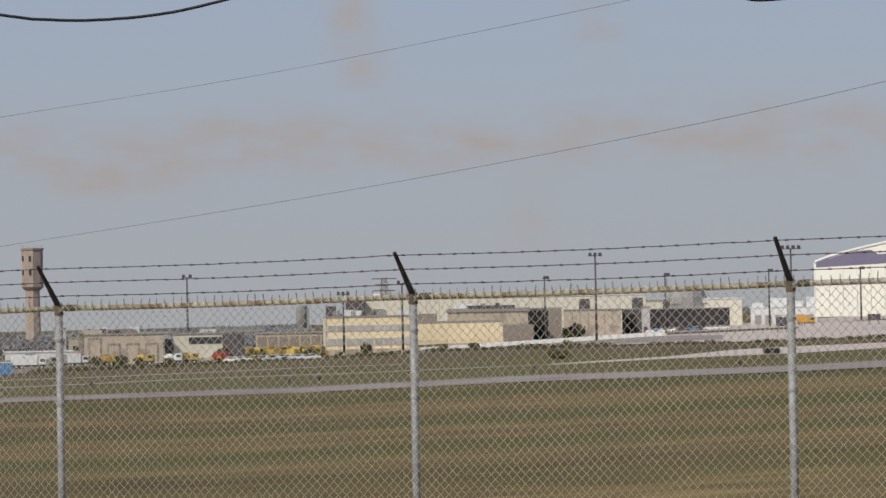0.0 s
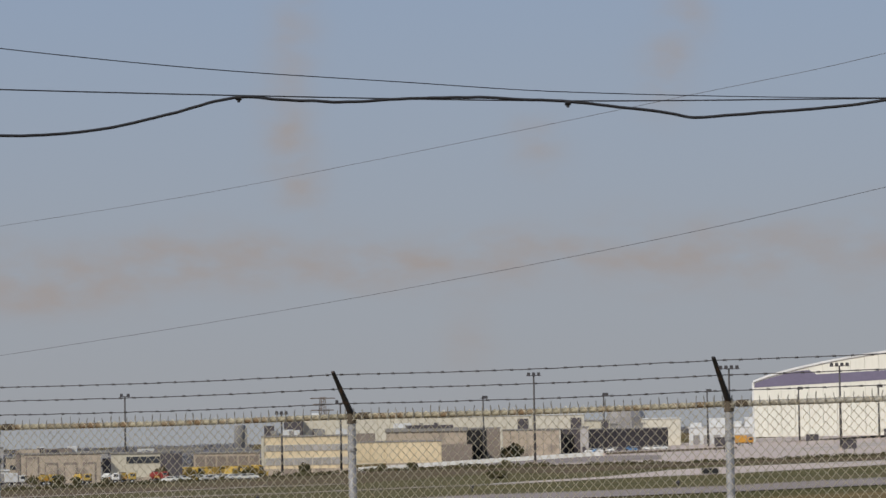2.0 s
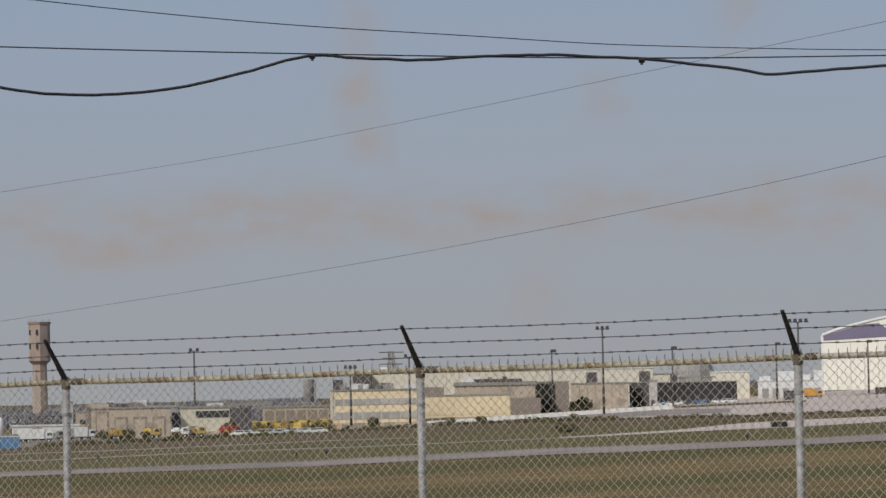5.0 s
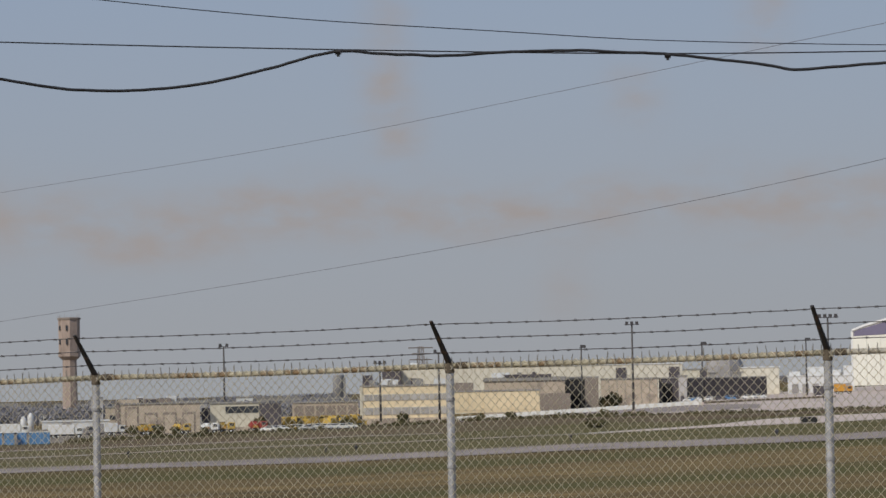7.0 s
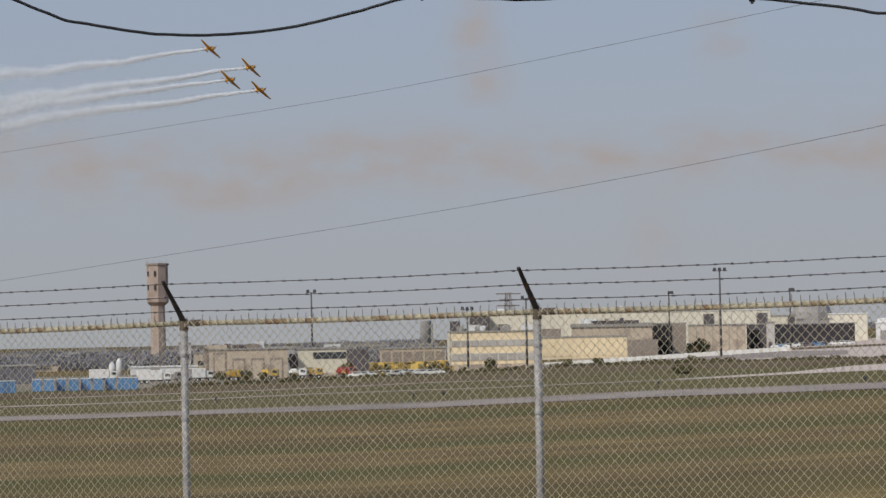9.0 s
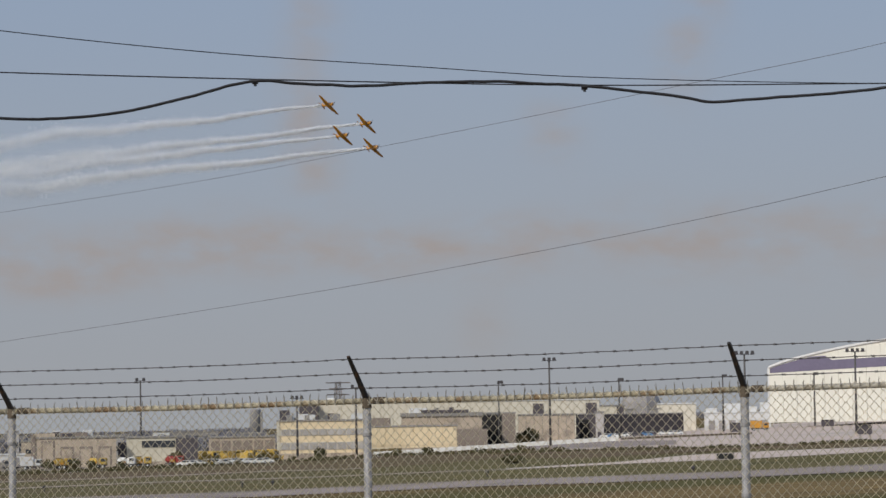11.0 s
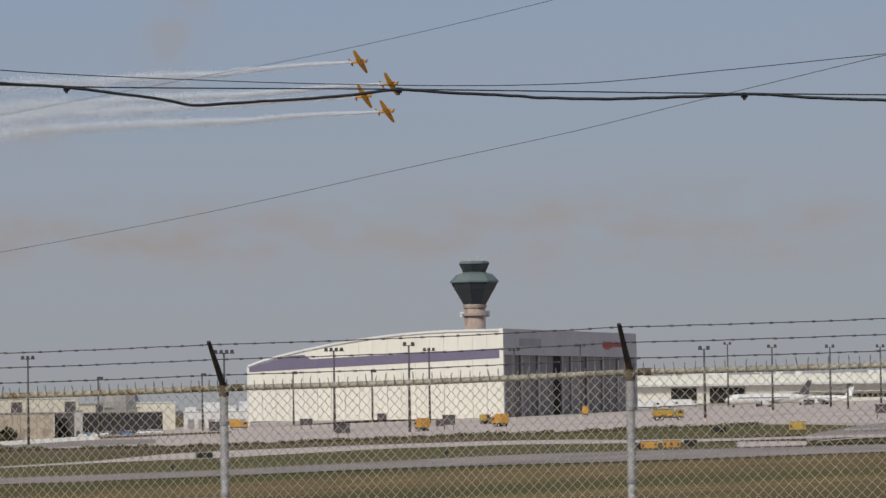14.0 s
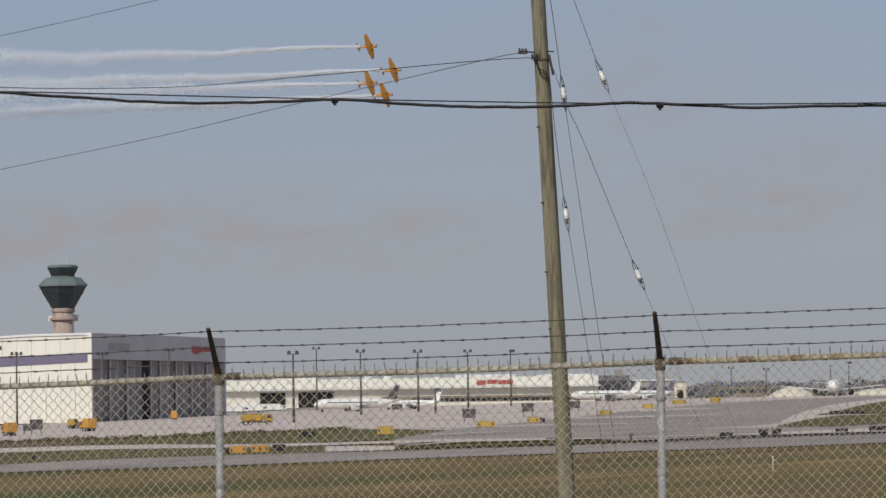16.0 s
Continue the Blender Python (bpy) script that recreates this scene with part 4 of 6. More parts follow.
def west_buildings():
    # flat-roofed works building with tall recessed bays
    t, w, h = block("workshop", "tan concrete works building with tall recessed bays", "building", -5.76, -4.46, 940, -0.205, 14, "tan")
    # bays are flat panels on the wall, their shade put into a darker tan
    for i in range(4):
        a = 2.0 + i * 4.9
        part("bay", B(a, a + 3.4, -0.10, 0.01, 0.2, h - (2.6 if i else 1.0)), "tan_dark", t, "flat darker tan panel painted as the shade of a bay")
        part("bay_door", B(a + 0.35, a + 3.05, -0.18, -0.11, 0.2, h - (3.2 if i else 1.6)), "tan", t)
    part("stair_head", B(0.2, 5.6, 1, 7, h, h + 0.9), "tan", t)
    part("penthouse", B(7, 14, 3, 10, h, h + 1.0), "tan_dark", t)
    part("pier", B(-0.6, 0.5, -0.3, 1.0, 0, h + 0.5), "tan_dark", t)
    roof_clutter(t, w, h, 12, 7, 3)
    t, w, h = block("shed", "grey flat shed with one dark ribbon window", "building", -4.3, -3.5, 944, -0.22, 12, "cream")
    part("ribbon_window", B(4, 12.6, -0.12, 0.02, h - 2.9, h - 1.2), "window", t)
    part("loading_ramp", B(2, 12, -3, -0.05, 0, 1.2), "tan", t)
    part("side_annex", B(-2.2, -0.05, 0, 8, 0, h - 1.5), "charcoal", t)
    part("annex", B(12.8, 18.5, -0.5, 10, 0, h - 0.6), "charcoal", t, "dark panelled annex")
    t, w, h = block("equipment_shed", "long low tan shed open at the front", "building", -3.0, -1.95, 1010, -0.24, 10, "tan")
    # open bays: darker tan panels painted for the shade inside
    for i in range(6):
        part("open_bay", B(0.6 + i * 3.0, 3.0 + i * 3.0, -0.12, 0.02, 0.2, h - 1.2), "tan_dark", t)
    # three-storey office with two window bands
    t, w, h = block("office_block", "three-storey beige office block with two ribbon window bands", "building", -1.91, -0.44, 985, 0.0, 16, "beige", base=rise(985, -0.63))
    H = 0.83 * h
    for za, zb in ((h - 0.47 * H, h - 0.29 * H), (h - 0.90 * H, h - 0.69 * H)):
        part("band", B(0.5, w - 1.2, -0.10, 0.01, za - 0.1, zb + 0.1), "cream", t, "pale concrete band")
        windows(t, 0.8, w - 1.5, za, zb, 9, "fascia_grey", -0.13, "pale_window")
    part("plinth", B(-0.6, w + 0.4, -0.9, 0.0, 0, 0.16 * h), "tan", t, "tan concrete plinth")
    part("corner_pier", B(-0.3, 0.5, -0.25, 1.0, 0.17 * h, h), "cream", t)
    part("upper_storey", B(0.5, 3.2, 5, 12, h, h + 2.7), "charcoal", t, "dark rooftop plant room")
    roof_clutter(t, w, h, 14, 12, 5)
    # yellow wall building
    t, w, h = block("low_hall", "long low hall with a plain yellow wall", "building", -0.42, 0.93, 1010, -0.115, 20, "beige", base=rise(1010, -0.47))
    for i in range(6):
        part("wall_panel", B(0.15 + i * w / 6, (i + 1) * w / 6 - 0.15, -0.12, 0.01, 0.7, h - 0.6), "beige", t)
    part("raised_front", B(-0.1, 5.2, 2, 12, h, h + 2.2), "tan_dark", t, "brownish rooftop storey")
    t, w, h = block("grey_hall", "grey hall behind the yellow hall, flat roof edged dark", "building", 0.05, 1.33, 1090, 0.075, 24, "tan")
    part("parapet", B(-0.3, w + 0.2, -0.5, -0.1, h - 1.0, h + 0.1), "grey_roof", t)
    part("clerestory", B(6, w - 4, -0.7, -0.15, h + 0.1, h + 0.9), "charcoal", t)
    part("lower_wall", B(15, w + 1.5, -8, -0.6, 0, h - 5.0), "tan_dark", t)
    roof_clutter(t, w, h, 20, 6, 9)
    # big white warehouse behind
    t, w, h = block("warehouse", "huge white flat-roofed warehouse", "building", -1.3, 3.2, 1230, 0.262, 60, "cream_white")
    for i in range(22):
        part("wall_panel", B(0.1 + i * w / 22, (i + 1) * w / 22 - 0.1, -0.15, 0.01, 2, h - 0.9), "cream_white", t)
    part("dark_corner", B(-5.5, 0.8, -4, 10, 0, h - 0.6), "charcoal", t, "dark end bay")
    # dock recesses: charcoal slabs on the wall, coloured as shade
    for b in (2.14, 2.98):
        x = w * (b + 1.3) / 4.5
        part("dock_recess", B(x, x + 3.6, -0.35, -0.16, 1, h - 1.4), "charcoal", t, "flat charcoal panel painted as the shade of a dock recess")
    roof_clutter(t, w, h, 50, 14, 21)
    # dark open-fronted structures and grey halls
    t, w, h = block("open_hangar", "open-fronted dark engine shed with grey side walls", "building", 1.27, 1.86, 1120, 0.07, 20, "grey_roof")
    # the opening is a near-black panel on the front, its shade in the colour
    part("opening", B(0.4, w * 0.62, -0.25, 0.01, 0.2, h - 0.8), "dim_inside", t, "near-black panel painted as a dark opening")
    part("side_wall", B(w * 0.64, w, -2.5, -0.02, 0, h - 0.4), "tan_dark", t)
    t, w, h = block("grey_shed", "long grey metal shed", "building", 1.9, 2.8, 1180, 0.035, 22, "grey_roof")
    for i in range(7):
        part("wall_panel", B(0.1 + i * w / 7, (i + 1) * w / 7 - 0.1, -0.15, 0.01, 0.4, h - 0.7), "tan", t)
    t, w, h = block("dark_shed", "narrow dark metal shed with roll door", "building", 2.82, 3.12, 1190, 0.03, 14, "charcoal")
    part("roll_door", B(1.2, 4.4, -0.15, 0.01, 0, h - 2), "dim_inside", t)
    t, w, h = block("pale_shed", "small grey metal shed", "building", 3.13, 3.26, 1185, 0.06, 10, "fascia_grey")
    part("door", B(0.6, 1.8, -0.1, 0.01, 0, 2.2), "charcoal", t)
    t, w, h = block("blast_fence", "long dark steel jet blast fence", "fence", 3.26, 4.52, 1210, 0.02, 3, "charcoal")
    for i in range(26):
        part("fin", B(0.2 + i * w / 26, 0.5 + i * w / 26, -0.7, -0.02, 0, h - 0.1), "shade_steel", t)
    t, w, h = block("round_store", "grey domed salt store", "building", 3.55, 4.15, 1330, 0.10, 14, "grey_roof")
    part("dome", lathe([(7.8, h - 2), (7.3, h + 2.2), (6.4, h + 4.2), (5.2, h + 5.0), (1.5, h + 5.2)], 10), "grey_panel", t).matrix_basis = pose(w / 2, 7, 0)
    t, w, h = block("white_store", "white flat-roofed metal store building", "building", 4.1, 4.72, 1330, 0.17, 16, "cream_white")
    part("door", B(3, 7, -0.12, 0.01, 0, 4), "grey_panel", t)
    t, w, h = block("grey_store", "grey and white stepped store", "building", 3.2, 3.6, 1300, 0.16, 16, "cream")
    # recess shade as a charcoal slab on the wall
    part("dark_recess", B(w - 3, w - 0.4, -0.15, 0.01, 0, h - 0.7), "charcoal", t)
    t, w, h = block("cargo_shed", "pale grey cargo shed with stepped roofs", "building", 4.85, 5.9, 1300, 0.02, 30, "white_metal")
    for a, b, up in ((0.5, 4.5, 1.4), (7, 13, 3.0), (14.5, 19, 1.8), (20, 23.5, 3.2)):
        part("roof_block", B(a, b, 4, 14, h, h + up), "white_metal", t)
    for i in range(6):
        part("dock_door", B(1.5 + i * 3.7, 3.8 + i * 3.7, -0.12, 0.01, 0.3, 3.6), "grey_panel", t)


west_buildings()


def long_terminal():
    D = 1500.0
    b0, b1 = 12.0, 17.95
    (x0, y0), (x1, y1) = at(b0, D), at(b1, D)
    gz = rise(D, 0.05)
    w = math.hypot(x1 - x0, y1 - y0)
    h = rise(D, 0.475) - gz
    t = thing("cargo_terminal", pose(x0, y0, gz - 1.0, 0, 0, math.degrees(math.atan2(y1 - y0, x1 - x0))), "long white cargo terminal with dark window line and stepped roof", "building")
    part("wall", B(0, w, 0, 40, 0, h + 0.2), "white_wall", t)
    n = 26
    for i in range(n):
        part("wall_panel", B(i * w / n + 0.1, (i + 1) * w / n - 0.1, -0.2, -0.004, 4.2, h * 0.62), "white_wall", t)
        part("upper_panel", B(i * w / n + 0.1, (i + 1) * w / n - 0.1, -0.2, -0.004, h * 0.72, h + 0.6), "white_wall", t)
    part("canopy", B(-1, w + 1, -3.4, -0.22, h * 0.655, h * 0.70), "white_metal", t, "pale canopy edge")
    part("low_canopy", B(w * 0.42, w, -2.2, -0.22, 3.5, 4.1), "tan_dark", t)
    windows(t, w * 0.50, w * 0.99, 1.7, 3.2, 34, "grey_panel", -0.1)
    # open docks: near-black panels on the wall, painted as inside shade
    for a, b in ((0.20, 0.294), (0.0975, 0.165)):
        part("open_dock", B(w * a, w * b, -0.5, -0.22, 0.2, h * 0.58), "dim_inside", t, "near-black panel painted as a dark open dock")
    for a, b, up in ((0.62, 0.78, 1.1), (0.86, 0.99, 0.8), (0.1, 0.25, 0.8)):
        part("roof_step", B(w * a, w * b, 8, 30, h + 0.2, h + 0.6 + up), "white_metal", t)
    for xa, xb, za, zb in ((0.675, 0.70, 0.76, 0.93), (0.703, 0.73, 0.80, 0.95), (0.733, 0.772, 0.78, 0.93)):
        part("sign_shape", B(w * xa, w * xb, -0.45, -0.22, h * za, h * zb), "red", t, "red sign shape")
    roof_clutter(t, w, h + 0.2, 36, 24, 33, ("white_metal", "grey_roof", "white_metal"))
    t, w, h = block("dark_terminal_end", "dark glazed terminal end with rooftop plant", "building", 17.88, 18.44, 1540, 0.46, 30, "hazy_glazing", base=rise(1540, 0.02))
    windows(t, 1, w - 1, h * 0.35, h * 0.8, 6, "shade_steel", -0.1)
    part("plant_room", B(8.5, 12.5, 4, 14, h, h + 2.2), "grey_roof", t)
    t, w, h = block("far_hall", "pale grey hall behind the parked freighters", "building", 18.46, 19.13, 1570, 0.36, 24, "grey_panel", base=rise(1570, 0.02))
    part("roof_edge", B(-0.4, w + 0.4, -0.6, 24, h, h + 0.5), "white_metal", t)
    windows(t, 1, w - 1, h * 0.3, h * 0.7, 6, "shade_steel", -0.1)
    t, w, h = block("gate_house", "small tan service building", "building", 19.145, 19.337, 1500, 0.345, 10, "cream", base=rise(1500, 0.08))
    part("door", B(1.2, 3.8, -0.15, 0.01, 0, 3.4), "dim_inside", t)
    t, w, h = block("low_terminal", "low far terminal under trees", "building", 19.7, 20.9, 1900, 0.24, 20, "tan_dark", base=rise(1900, 0.08))
    windows(t, 1, w - 1, h * 0.4, h * 0.8, 10, "tan", -0.1)
    t, w, h = block("white_shelter", "long pale fabric shelter roof", "building", 20.75, 21.25, 1500, 0.10, 12, "cream", base=rise(1500, 0.045))
    part("roof", lathe([(10.9, -1.3), (8.6, 0.5), (6, 2.0), (3, 3.0), (0.3, 3.4)], 20), "cream", t, smooth=True).matrix_basis = pose(w / 2, 6, h)
    t, w, h = block("white_shelter", "long pale fabric shelter roof", "building", 22.0, 22.9, 1520, 0.10, 12, "cream", base=rise(1520, 0.045))
    part("roof", lathe([(15, -1.3), (12.8, 0.8), (8, 1.8), (4, 2.3), (0.3, 2.4)], 20), "cream", t, smooth=True).matrix_basis = pose(w / 2, 8, h)


long_terminal()

# ---- light masts ----


def light_mast(b, top_deg, D, heads, group="floodlight masts"):
    x, y = at(b, D)
    z0 = ground_z(x, y)
    h = rise(D, top_deg) - z0
    t = thing("light_mast", pose(x, y, z0, 0, 0, -b), "tall slim dark floodlight mast on the apron edge", "light mast", group)
    part("mast_pole", R((0, 0, 0), (0, 0, h - 0.3), 0.34, 0.20, n=8), "mast", t, smooth=True)
    part("base", R((0, 0, 0), (0, 0, 0.9), 0.42, 0.36, n=8), "concrete_apron", t, "concrete footing")
    half = 0.62 * heads
    part("crossbar", B(-half, half, -0.07, 0.07, h - 0.42, h - 0.28), "mast", t)
    for i in range(heads):
        cx = -half + (i + 0.5) * 2 * half / heads
        if heads == 2:
            cx *= 1.45
        if heads == 1:
            cx = 0.55
        bm = bmesh.new()
        hexa(bm, [(cx - 0.42, -0.55, h - 0.50), (cx + 0.42, -0.55, h - 0.50), (cx + 0.42, 0.35, h - 0.30), (cx - 0.42, 0.35, h - 0.30), (cx - 0.36, -0.45, h + 0.35), (cx + 0.36, -0.45, h + 0.35), (cx + 0.36, 0.30, h + 0.42), (cx - 0.36, 0.30, h + 0.42)])
        if heads == 1:
            for v in bm.verts:
                v.co.x = cx + (v.co.x - cx) * 2.2
        lamp = part("floodlight", bm, "lamp_head", t, "box floodlight")
        part("lens", B(cx - 0.32, cx + 0.32, -0.62, -0.56, h - 0.44, h - 0.05), "shade_steel", lamp)
    return t


for row in ((-4.07, 0.68, 960, 2), (-1.60, 0.36, 958, 3), (-0.665, 0.52, 952, 2), (1.60, 0.55, 1088, 1), (2.41, 0.90, 900, 3), (3.51, 0.56, 1048, 1), (5.15, 0.59, 1120, 1),
            (5.50, 0.95, 826, 4), (6.59, 0.60, 1160, 1), (7.84, 0.61, 1150, 1), (7.24, 0.96, 874, 4), (8.43, 1.03, 802, 2), (8.75, 0.94, 1010, 3), (10.10, 0.92, 1090, 3), (11.15, 0.97, 1110, 3),
            (13.11, 0.895, 818, 2), (13.48, 0.96, 1220, 2), (14.18, 0.905, 984, 2), (15.09, 0.89, 1004, 2), (15.88, 0.88, 1100, 2), (16.56, 0.87, 1150, 1), (15.36, 0.27, 930, 1), (17.25, 0.25, 960, 1), (20.05, 0.55, 1500, 2), (20.6, 0.52, 1550, 2), (21.9, 0.60, 1600, 1)):
    light_mast(*row)


def lattice_pylon(b, D, top_deg):
    x, y = at(b, D)
    z0 = ground_z(x, y)
    h = rise(D, top_deg) - z0
    t = thing("lattice_pylon", pose(x, y, z0, 0, 0, 25), "distant red and grey steel lattice pylon", "pylon")
    n = 9
    for sx, sy in ((-1, -1), (1, -1), (1, 1), (-1, 1)):
        part("leg", R((sx * 2.6, sy * 2.6, 0), (sx * 0.9, sy * 0.9, h), 0.22, 0.16, n=4), "tan_dark", t)
    for i in range(n):
        za, zb = h * i / n, h * (i + 1) / n
        wa, wb = 2.6 - 1.7 * i / n, 2.6 - 1.7 * (i + 1) / n
        bm = bmesh.new()
        for s in (-1, 1):
            rod(bm, (-wa, s * wa, za), (wb, s * wb, zb), 0.12, n=4)
            rod(bm, (s * wa, -wa, za), (s * wb, wb, zb), 0.12, n=4)
        part("brace", bm, "tan_dark", t)
    for d, half in ((0.4, 6.2), (3.2, 4.6), (6.0, 5.6)):
        part("cross_arm", B(-half, half, -0.4, 0.4, h - d - 0.5, h - d), "tan_dark", t)


lattice_pylon(-0.945, 1700, 0.60)


def far_silo(b, D, top_deg, r):
    x, y = at(b, D)
    z0 = ground_z(x, y)
    h = rise(D, top_deg) - z0
    t = thing("storage_tower", pose(x, y, z0), "distant pale grey round storage tower", "tower")
    part("drum", lathe([(r, 0), (r, h - 1), (r * 0.9, h)], 16), "city", t, smooth=True)
    part("side_duct", B(r * 0.5, r * 1.25, -r * 0.5, r * 0.5, 0, h - 2), "grey_roof", t)


far_silo(-2.26, 2300, 0.18, 3.6)

# ---- vehicles and field equipment ----


def wheel_pair(t, xs, half, r):
    for x in xs:
        for s in (-1, 1):
            w = part("wheel", R((x, s * half - 0.15, r), (x, s * half + 0.15, r), r, n=12), "tyre", t)
            part("hub", R((x, s * (half + 0.16) - 0.02, r), (x, s * (half + 0.16) + 0.02, r), r * 0.5, n=8), "white_metal", w)


def car(m, mat, label, group=""):
    t = thing("car", m, label, "car", group)
    prof = [(-2.2, 0.35), (-2.25, 0.75), (-2.0, 0.95), (-1.5, 1.0), (-0.9, 1.45), (0.7, 1.48), (1.3, 1.02), (2.1, 0.85), (2.25, 0.6), (2.2, 0.35)]
    bm = bmesh.new()
    a = [bm.verts.new((x, -0.85, z)) for x, z in prof]
    b = [bm.verts.new((x, 0.85, z)) for x, z in prof]
    n = len(prof)
    for i in range(n):
        bm.faces.new((a[i], b[i], b[(i + 1) % n], a[(i + 1) % n]))
    bm.faces.new(a[::-1])
    bm.faces.new(b)
    bmesh.ops.recalc_face_normals(bm, faces=bm.faces[:])
    part("body", bm, mat, t)
    for s in (-1, 1):
        bm = bmesh.new()
        hexa(bm, [(-1.25, s * 0.86, 1.02), (0.95, s * 0.86, 1.02), (0.95, s * 0.87, 1.02), (-1.25, s * 0.87, 1.02), (-0.85, s * 0.86, 1.38), (0.6, s * 0.86, 1.38), (0.6, s * 0.87, 1.38), (-0.85, s * 0.87, 1.38)])
        part("side_window", bm, "window", t)
    wheel_pair(t, (-1.35, 1.35), 0.78, 0.32)
    return t


def truck(m, mat, label, length=8.0, body="box", cab_mat=None, group="", category="truck"):
    t = thing("truck", m, label, category, group)
    L = length
    part("chassis", B(-L / 2, L / 2, -0.9, 0.9, 0.6, 0.95), "shade_steel", t)
    cab = part("cab", soft_box(L / 2 - 2.0, L / 2, -1.15, 1.15, 0.95, 2.7, 0.18), cab_mat or mat, t)
    for s in (-1, 1):
        part("window", B(L / 2 - 1.5, L / 2 - 0.35, s * 1.16 - 0.02, s * 1.16 + 0.02, 1.75, 2.45), "window", cab)
    if body == "box":
        part("box_body", soft_box(-L / 2, L / 2 - 2.15, -1.25, 1.25, 0.96, 3.3, 0.06, 1), mat, t)
    elif body == "tank":
        part("tank", soft_box(-L / 2, L / 2 - 2.15, -1.25, 1.25, 0.96, 2.7, 0.45, 3), mat, t, smooth=False)
        part("walkway", B(-L / 2 + 0.4, L / 2 - 2.5, -0.5, 0.5, 2.7, 2.85), "shade_steel", t)
        for x in np.arange(-L / 2 + 1, L / 2 - 2.4, 2.6):
            part("locker", B(x, x + 1.2, -1.3, -1.24, 1.2, 1.7), "orange", t)
    else:
        part("hopper", soft_box(-L / 2, L / 2 - 2.4, -1.2, 1.2, 0.96, 2.0, 0.08, 1), mat, t)
        part("boom", R((L / 2 - 2.6, 0, 1.4), (-L / 2 - 0.4, 0, 3.2), 0.18, 0.12, n=6), mat, t)
    wheel_pair(t, (-L / 2 + 1.1, -L / 2 + 2.3, L / 2 - 1.1), 0.95, 0.5)
    return t


def plough(m, label):
    t = thing("snow_plough", m, label, "plough truck", "parked ploughs")
    part("chassis", B(-3.2, 3.0, -0.9, 0.9, 0.6, 1.0), "shade_steel", t)
    part("cab", soft_box(0.6, 2.4, -1.2, 1.2, 1.0, 3.1, 0.15, 1), "ochre", t)
    part("cab_window", B(0.9, 2.1, -1.24, -1.2, 2.0, 2.8), "window", t)
    part("hopper", soft_box(-3.2, 0.3, -1.15, 1.15, 1.0, 2.5, 0.12, 1), "ochre", t)
    bm = bmesh.new()
    for k in range(5):
        a0, a1 = radians(-60 + k * 26), radians(-34 + k * 26)
        hexa(bm, [(4.0 - 0.8 * math.cos(a0), -1.8, 0.9 + 0.8 * math.sin(a0)), (4.0 - 0.8 * math.cos(a0), 1.8, 0.9 + 0.8 * math.sin(a0)), (4.08 - 0.8 * math.cos(a0), 1.8, 0.9 + 0.8 * math.sin(a0)), (4.08 - 0.8 * math.cos(a0), -1.8, 0.9 + 0.8 * math.sin(a0)),
                  (4.0 - 0.8 * math.cos(a1), -1.8, 0.9 + 0.8 * math.sin(a1)), (4.0 - 0.8 * math.cos(a1), 1.8, 0.9 + 0.8 * math.sin(a1)), (4.08 - 0.8 * math.cos(a1), 1.8, 0.9 + 0.8 * math.sin(a1)), (4.08 - 0.8 * math.cos(a1), -1.8, 0.9 + 0.8 * math.sin(a1))])
    part("blade", bm, "ochre", t, "curved yellow plough blade")
    wheel_pair(t, (-2.2, -1.0, 1.6), 0.95, 0.55)
    return t


def container(m, mat, label, length=6.1):
    t = thing("container", m, label, "container", "parked containers")
    part("shell", B(0, length, 0, 2.4, 0.15, 2.7), mat, t)
    n = int(length / 0.55)
    for i in range(n):
        part("rib", B(i * length / n + 0.1, i * length / n + 0.35, -0.06, 0.0, 0.3, 2.55), mat, t)
    part("top_frame", B(-0.05, length + 0.05, -0.08, 2.48, 2.7, 2.85), "white_paint", t, "pale upper frame")
    return t


def equipment_stand(b, D, w, h):
    t = thing("equipment_stand", on_ground(b, D), "grey boxed field equipment on a short steel stand", "equipment", "field equipment stands")
    for sx in (-0.4, 0.4):
        for sy in (-0.3, 0.3):
            part("leg", R((sx * w, sy * w, 0), (sx * w * 0.8, sy * w * 0.8, h * 0.5), 0.09, n=5), "mast", t)
    part("cabinet", soft_box(-w / 2, w / 2, -w * 0.35, w * 0.35, h * 0.42, h, 0.06, 1), "charcoal", t)
    part("hood", B(-w * 0.56, w * 0.56, -w * 0.42, w * 0.42, h, h + 0.15), "charcoal", t)
    part("panel", B(-w * 0.4, w * 0.4, -w * 0.37, -w * 0.352, h * 0.56, h * 0.9), "charcoal", t)


for row in ((7.37, 794, 3.1, 3.3), (9.05, 850, 3.0, 3.8), (7.99, 1150, 3.0, 3.2), (6.79, 1090, 3.8, 3.0), (5.34, 985, 3.0, 4.0), (8.92, 900, 2.4, 2.2), (15.89, 745, 2.7, 2.9), (16.82, 842, 2.8, 3.0), (17.56, 900, 2.9, 2.8), (18.13, 1114, 3.2, 3.4), (14.75, 1120, 3.4, 2.6)):
    equipment_stand(*row)


